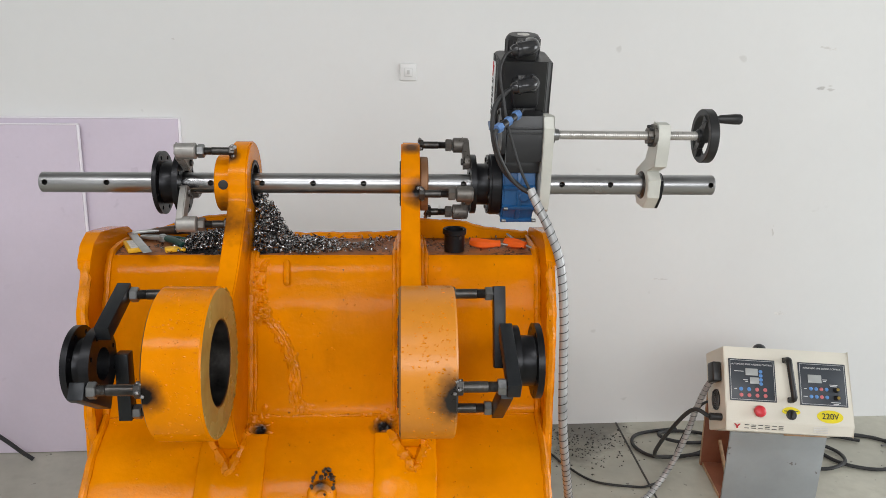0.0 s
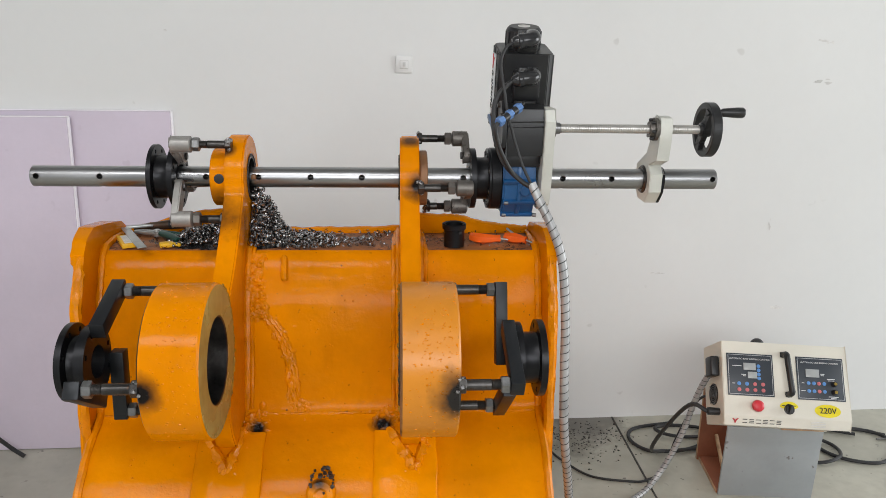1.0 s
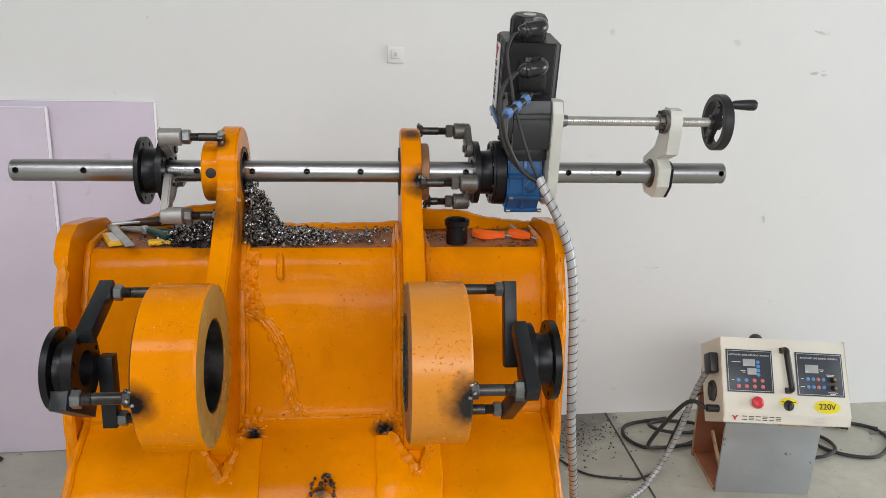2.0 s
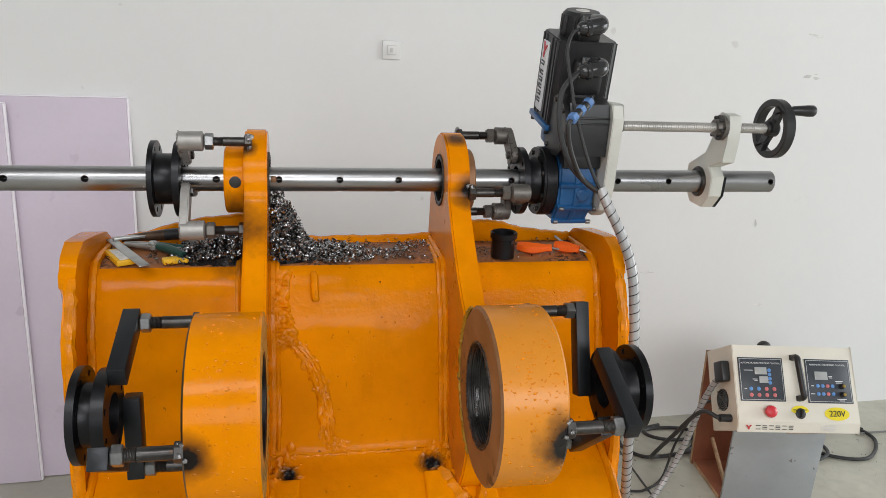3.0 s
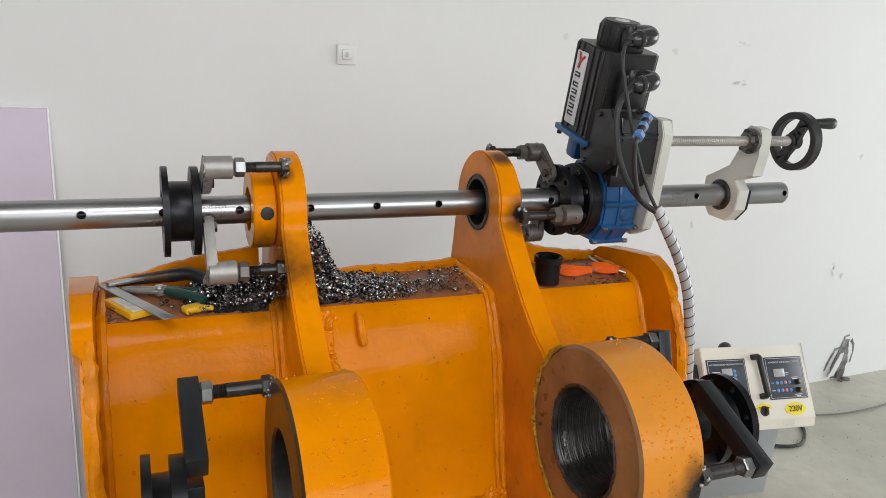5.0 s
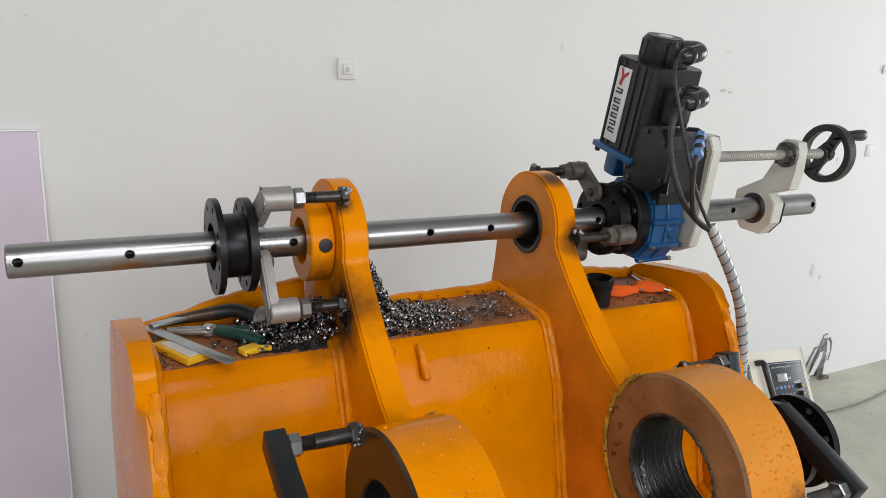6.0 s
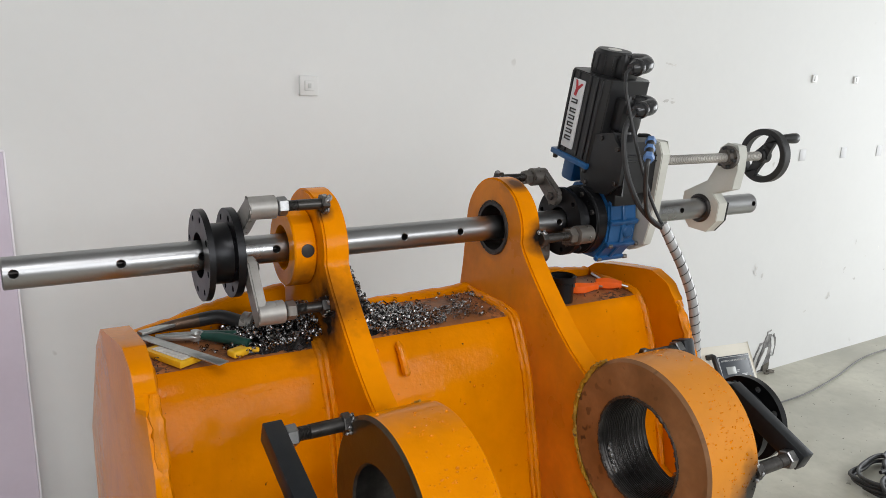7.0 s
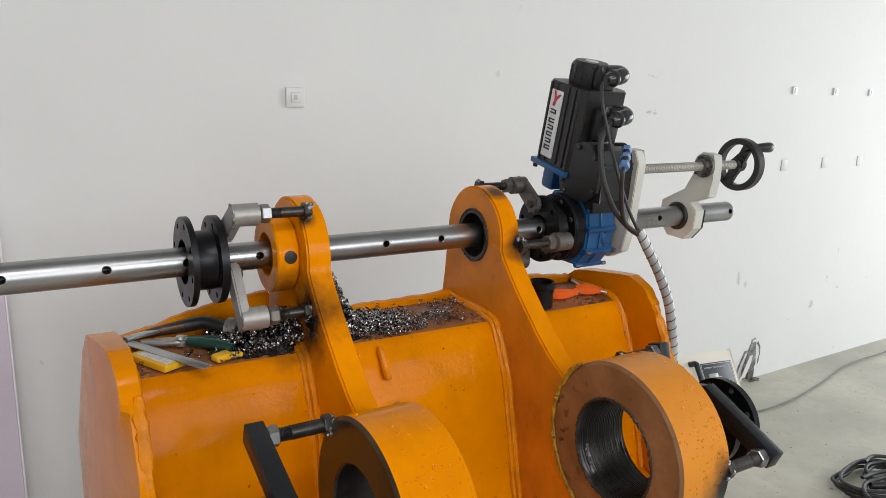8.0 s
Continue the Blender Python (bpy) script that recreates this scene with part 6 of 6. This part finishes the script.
square = thing("try_square", (-0.70, 2.0, TOP), "steel engineer's square lying across a small yellow box", "square")
bm = bmesh.new()
flat_bar(bm, (-0.757, 2.085), (-0.645, 1.876), 0.022, 0.002, TOP + 0.0150)
part("blade", bm, M_ruler, square)
bm = bmesh.new()
flat_bar(bm, (-0.748, 2.070), (-0.655, 2.108), 0.017, 0.006, TOP + 0.0192)
part("stock", bm, M_ruler, square)
inserts = thing("insert_box", (-0.70, 1.985, TOP), "small yellow box of cutting inserts with printed label", "box")
a = math.atan2(-0.89, 0.45)
m0 = Matrix.Translation((-0.711, 1.972, TOP + 0.0085)) @ Matrix.Rotation(a, 4, "Z")
bm = bmesh.new()
block(bm, (0.100, 0.045, 0.012), m0 @ Matrix.Translation((0, 0, -0.002)), 0.0015)
part("tray", bm, M_boxyellow, inserts)
bm = bmesh.new()
block(bm, (0.082, 0.033, 0.001), m0 @ Matrix.Translation((0.004, 0.002, 0.0046)), 0)
lbl = part("label", bm, M_boxwhite, inserts)
for k in range(4):
    bm = bmesh.new()
    block(bm, (0.013, 0.023, 0.0006), m0 @ Matrix.Translation((-0.026 + 0.020 * k, 0.002, 0.0054)), 0)
    part("print_bar", bm, M_scuff, lbl)


def pliers(name, tip, pivot, ends, m_jaw, m_grip, label, r=0.008):
    root = thing(name, (pivot[0], pivot[1], TOP), label, "pliers")
    for k, e in enumerate(ends):
        bm = bmesh.new()
        s = 0.004 * (-1) ** k
        tube(bm, smooth([(tip[0], tip[1] + s, TOP + 0.010), ((tip[0] + pivot[0]) / 2, (tip[1] + pivot[1]) / 2 + 2 * s, TOP + 0.011), (pivot[0], pivot[1] + s, TOP + 0.012), (pivot[0] + 0.012, pivot[1] - 1.5 * s, TOP + 0.012)], 5), lambda q, i: r * (0.45 + 0.5 * q), 10)
        part("jaw", bm, m_jaw, root)
        bm = bmesh.new()
        mid = ((pivot[0] + e[0]) / 2, (pivot[1] + e[1]) / 2 + 0.006 * (-1) ** k, TOP + 0.013)
        tube(bm, smooth([(pivot[0] + 0.010, pivot[1] - 1.2 * s, TOP + 0.012), mid, (e[0], e[1], TOP + 0.011)], 7), lambda q, i: r * (0.85 + 0.35 * math.sin(2.6 * q)), 12)
        part("grip", bm, m_grip, root)
    bm = bmesh.new()
    lathe(bm, (pivot[0], pivot[1], TOP + 0.004), (0, 0, 1), [(0, 0.010), (0.014, 0.011), (0.018, 0.008)], 18)
    part("pivot", bm, M_ruler, root)


pliers("pliers", (-0.722, 2.062), (-0.656, 2.036), ((-0.578, 1.958), (-0.588, 2.012)), M_ruler, M_green, "long-nosed pliers with dark green grips", 0.0085)
torch = thing("tool_handle", (-0.62, 2.09, TOP), "brown and black tool handle with a knurled steel end", "tool")
bm = bmesh.new()
tube(bm, smooth([(-0.735, 2.092, TOP + 0.012), (-0.69, 2.098, TOP + 0.016), (-0.635, 2.092, TOP + 0.022)], 6), lambda q, i: 0.006 + 0.0075 * q, 14)
part("shank", bm, M_grip, torch)
bm = bmesh.new()
tube(bm, smooth([(-0.636, 2.092, TOP + 0.022), (-0.60, 2.084, TOP + 0.026), (-0.575, 2.062, TOP + 0.022), (-0.560, 2.040, TOP + 0.020)], 6), 0.0135, 14)
part("grip", bm, M_plastic, torch)
bm = bmesh.new()
lathe(bm, (-0.566, 2.046, TOP + 0.022), (0.7, -0.7, 0.0), [(0, 0.012), (0.004, 0.021), (0.018, 0.021), (0.020, 0.018), (0.026, 0.018), (0.027, 0.013), (0.004 + 0.024, 0.009)], 26)
part("knurled_end", bm, M_cast, torch)
bm = bmesh.new()
block(bm, (0.034, 0.024, 0.013), Matrix.Translation((-0.604, 1.938, TOP + 0.0065)) @ Matrix.Rotation(0.4, 4, "Z"), 0.004, 3)
rod(bm, (-0.592, 1.942, TOP + 0.007), (-0.568, 1.932, TOP + 0.007), 0.005, 12)
solo("yellow_plug", bm, M_boxyellow, (-0.60, 1.94, TOP), "small yellow plastic plug beside the swarf", "plug")
cup = thing("steel_bushing", (0.136, 1.945, TOP), "black steel bushing standing on end like a cup", "bushing")
bm = bmesh.new()
lathe(bm, (0.136, 1.948, TOP), (0, 0, 1), [(0, 0.021), (0.001, 0.027), (0.046, 0.0275), (0.048, 0.0315), (0.060, 0.0315), (0.062, 0.029), (0.060, 0.0235), (0.006, 0.0225)], 40)
part("sleeve", bm, M_oxide, cup)
# the hole isn't cut: a black disc gives its shaded inside
bm = bmesh.new()
lathe(bm, (0.150, 1.9216, TOP + 0.042), (0.5, -0.86, 0), [(-0.001, 0.0045), (0.0008, 0.0042)], 16)
part("cross_hole_shade", bm, M_ink, cup)


def screwdriver(pts, tip, label):
    root = thing("screwdriver", (*pts[0][:2], TOP), label, "screwdriver", "screwdrivers")
    bm = bmesh.new()
    tube(bm, smooth(pts, 7), lambda q, i: 0.0125 * (0.7 + 0.4 * abs(math.sin(3.0 * q + 0.4))) * (1.05 if i % 2 else 0.95), 12)
    part("handle", bm, M_orangegrip, root)
    bm = bmesh.new()
    rod(bm, pts[-1], tip, 0.0028, 10)
    part("shaft", bm, M_ruler, root)


screwdriver([(0.185, 1.990, TOP + 0.014), (0.215, 1.972, TOP + 0.013), (0.262, 1.973, TOP + 0.013)], (0.300, 1.978, TOP + 0.006), "orange-handled screwdriver lying on the dirty top plate")
screwdriver([(0.278, 1.992, TOP + 0.013), (0.305, 1.975, TOP + 0.013), (0.330, 1.960, TOP + 0.012)], (0.350, 1.950, TOP + 0.006), "short orange-handled screwdriver beside another one")
bm = bmesh.new()
rod(bm, (0.286, 2.02, TOP + 0.03), (0.312, 1.996, TOP + 0.012), 0.003, 10)
rod(bm, (0.312, 1.996, TOP + 0.012), (0.335, 1.975, TOP + 0.004), 0.0022, 10)
solo("scriber", bm, M_ruler, (0.31, 2.0, TOP), "thin steel scriber lying by the screwdrivers", "scriber")

# ---- swarf ----
def heap_right(x, y):
    d = x + 0.398
    k = min(1.0, max(0.0, 1 - (d - 0.018) / 0.085))
    h = 0.122 * k * k * (3 - 2 * k) * math.exp(-((y - 2.03) / 0.060) ** 2) + 0.022 * max(0, 1 - d / 0.27) * math.exp(-((y - 2.0) / 0.08) ** 2)
    return h


def heap_left(x, y):
    near = max(0.0, 1 - (-0.447 - x) / 0.17)
    return 0.062 * near ** 0.8 * math.exp(-((y - 2.00) / 0.075) ** 2)


def mound(f, x0, x1, y0, y1):
    bm = bmesh.new()
    n = 30
    grid = []
    for i in range(n + 1):
        row = []
        for j in range(n + 1):
            x, y = x0 + (x1 - x0) * i / n, y0 + (y1 - y0) * j / n
            edge = min(1, 6 * min(i, n - i) / n + 0.0, 6 * min(j, n - j) / n) if f is not heap_right else min(1, 6 * min(j, n - j) / n, 6 * (n - i) / n)
            row.append(bm.verts.new((x, y, TOP - 0.008 + 0.74 * f(x, y) * edge + 0.004 * noise.noise(Vector((x * 60, y * 60, 0))))))
        grid.append(row)
    for a, b in zip(grid, grid[1:]):
        for j in range(n):
            bm.faces.new((a[j], b[j], b[j + 1], a[j + 1]))
    return bm


def curl(verts, faces, at, r, rnd, long=1.0):
    """One curled chip: a narrow ribbon wound into part of a spiral."""
    m = Euler((rnd.uniform(0, 6.3), rnd.uniform(0, 6.3), rnd.uniform(0, 6.3))).to_matrix()
    turns, w = rnd.uniform(0.5, 1.5) * long, r * rnd.uniform(0.35, 0.8)
    n = 9
    rise = r * rnd.uniform(0.2, 1.2) * turns
    b0 = len(verts)
    for i in range(n + 1):
        a = 2 * math.pi * turns * i / n
        rr = r * (0.7 + 0.5 * i / n)
        for s in (-0.5, 0.5):
            p = m @ Vector((rr * math.cos(a), rr * math.sin(a), rise * i / n + s * w))
            verts.append((at[0] + p.x, at[1] + p.y, max(TOP + 0.0005, at[2] + p.z)))
    for i in range(n):
        faces.append((b0 + 2 * i, b0 + 2 * i + 1, b0 + 2 * i + 3, b0 + 2 * i + 2))


def swarf(name, f, x0, x1, y0, y1, count, material, label, seed, rr=(0.0028, 0.0070)):
    rnd = random.Random(seed)
    verts, faces = [], []
    made = tries = 0
    while made < count and tries < count * 40:
        tries += 1
        x, y = rnd.uniform(x0, x1), rnd.uniform(y0, y1)
        h = f(x, y)
        if rnd.random() > min(1.0, 0.06 + h / 0.030) or (h < 0.002 and rnd.random() > 0.25):
            continue
        z = TOP + max(0.002, h * rnd.uniform(0.62, 1.04))
        curl(verts, faces, (x, y, z), rnd.uniform(*rr), rnd, 2.2 if rnd.random() < 0.05 else 1.0)
        made += 1
    me = bpy.data.meshes.new(name)
    me.from_pydata(verts, [], faces)
    me.materials.append(material)
    me.shade_smooth()
    return tagged(new(name, me), label, "swarf", "", "stuff")


swarf("swarf_scatter", lambda x, y: 0.016 * math.exp(-((x + 0.13) / 0.055) ** 2 - ((y - 1.975) / 0.030) ** 2) + 0.010 * math.exp(-((x + 0.045) / 0.035) ** 2 - ((y - 2.05) / 0.040) ** 2), -0.26, -0.015, 1.93, 2.095, 170, M_chip, "small clump of bright swarf curls on the dirty top", 5, (0.002, 0.0052))
heap = solo("swarf_bed", mound(heap_right, -0.397, -0.13, 1.925, 2.105), M_chip_dk, (-0.3, 2.0, TOP), "matted grey steel swarf under the loose curls", "swarf", "", "stuff")
heap = solo("swarf_bed", mound(heap_left, -0.62, -0.446, 1.925, 2.100), M_chip_dk, (-0.5, 2.0, TOP), "matted dark steel swarf under the loose curls", "swarf", "", "stuff")
swarf("swarf_heap", heap_right, -0.394, -0.010, 1.925, 2.105, 1500, M_chip, "heap of bright curled steel swarf against the ear", 1)
swarf("swarf_heap", heap_left, -0.63, -0.449, 1.925, 2.100, 1250, M_chip, "heap of dark curled steel swarf behind the bar", 2)
swarf("swarf_scatter", lambda x, y: 0.003, -0.75, 0.34, 1.935, 2.10, 330, M_chip_dk, "loose curls of swarf scattered over the top", 3, (0.0014, 0.0042))
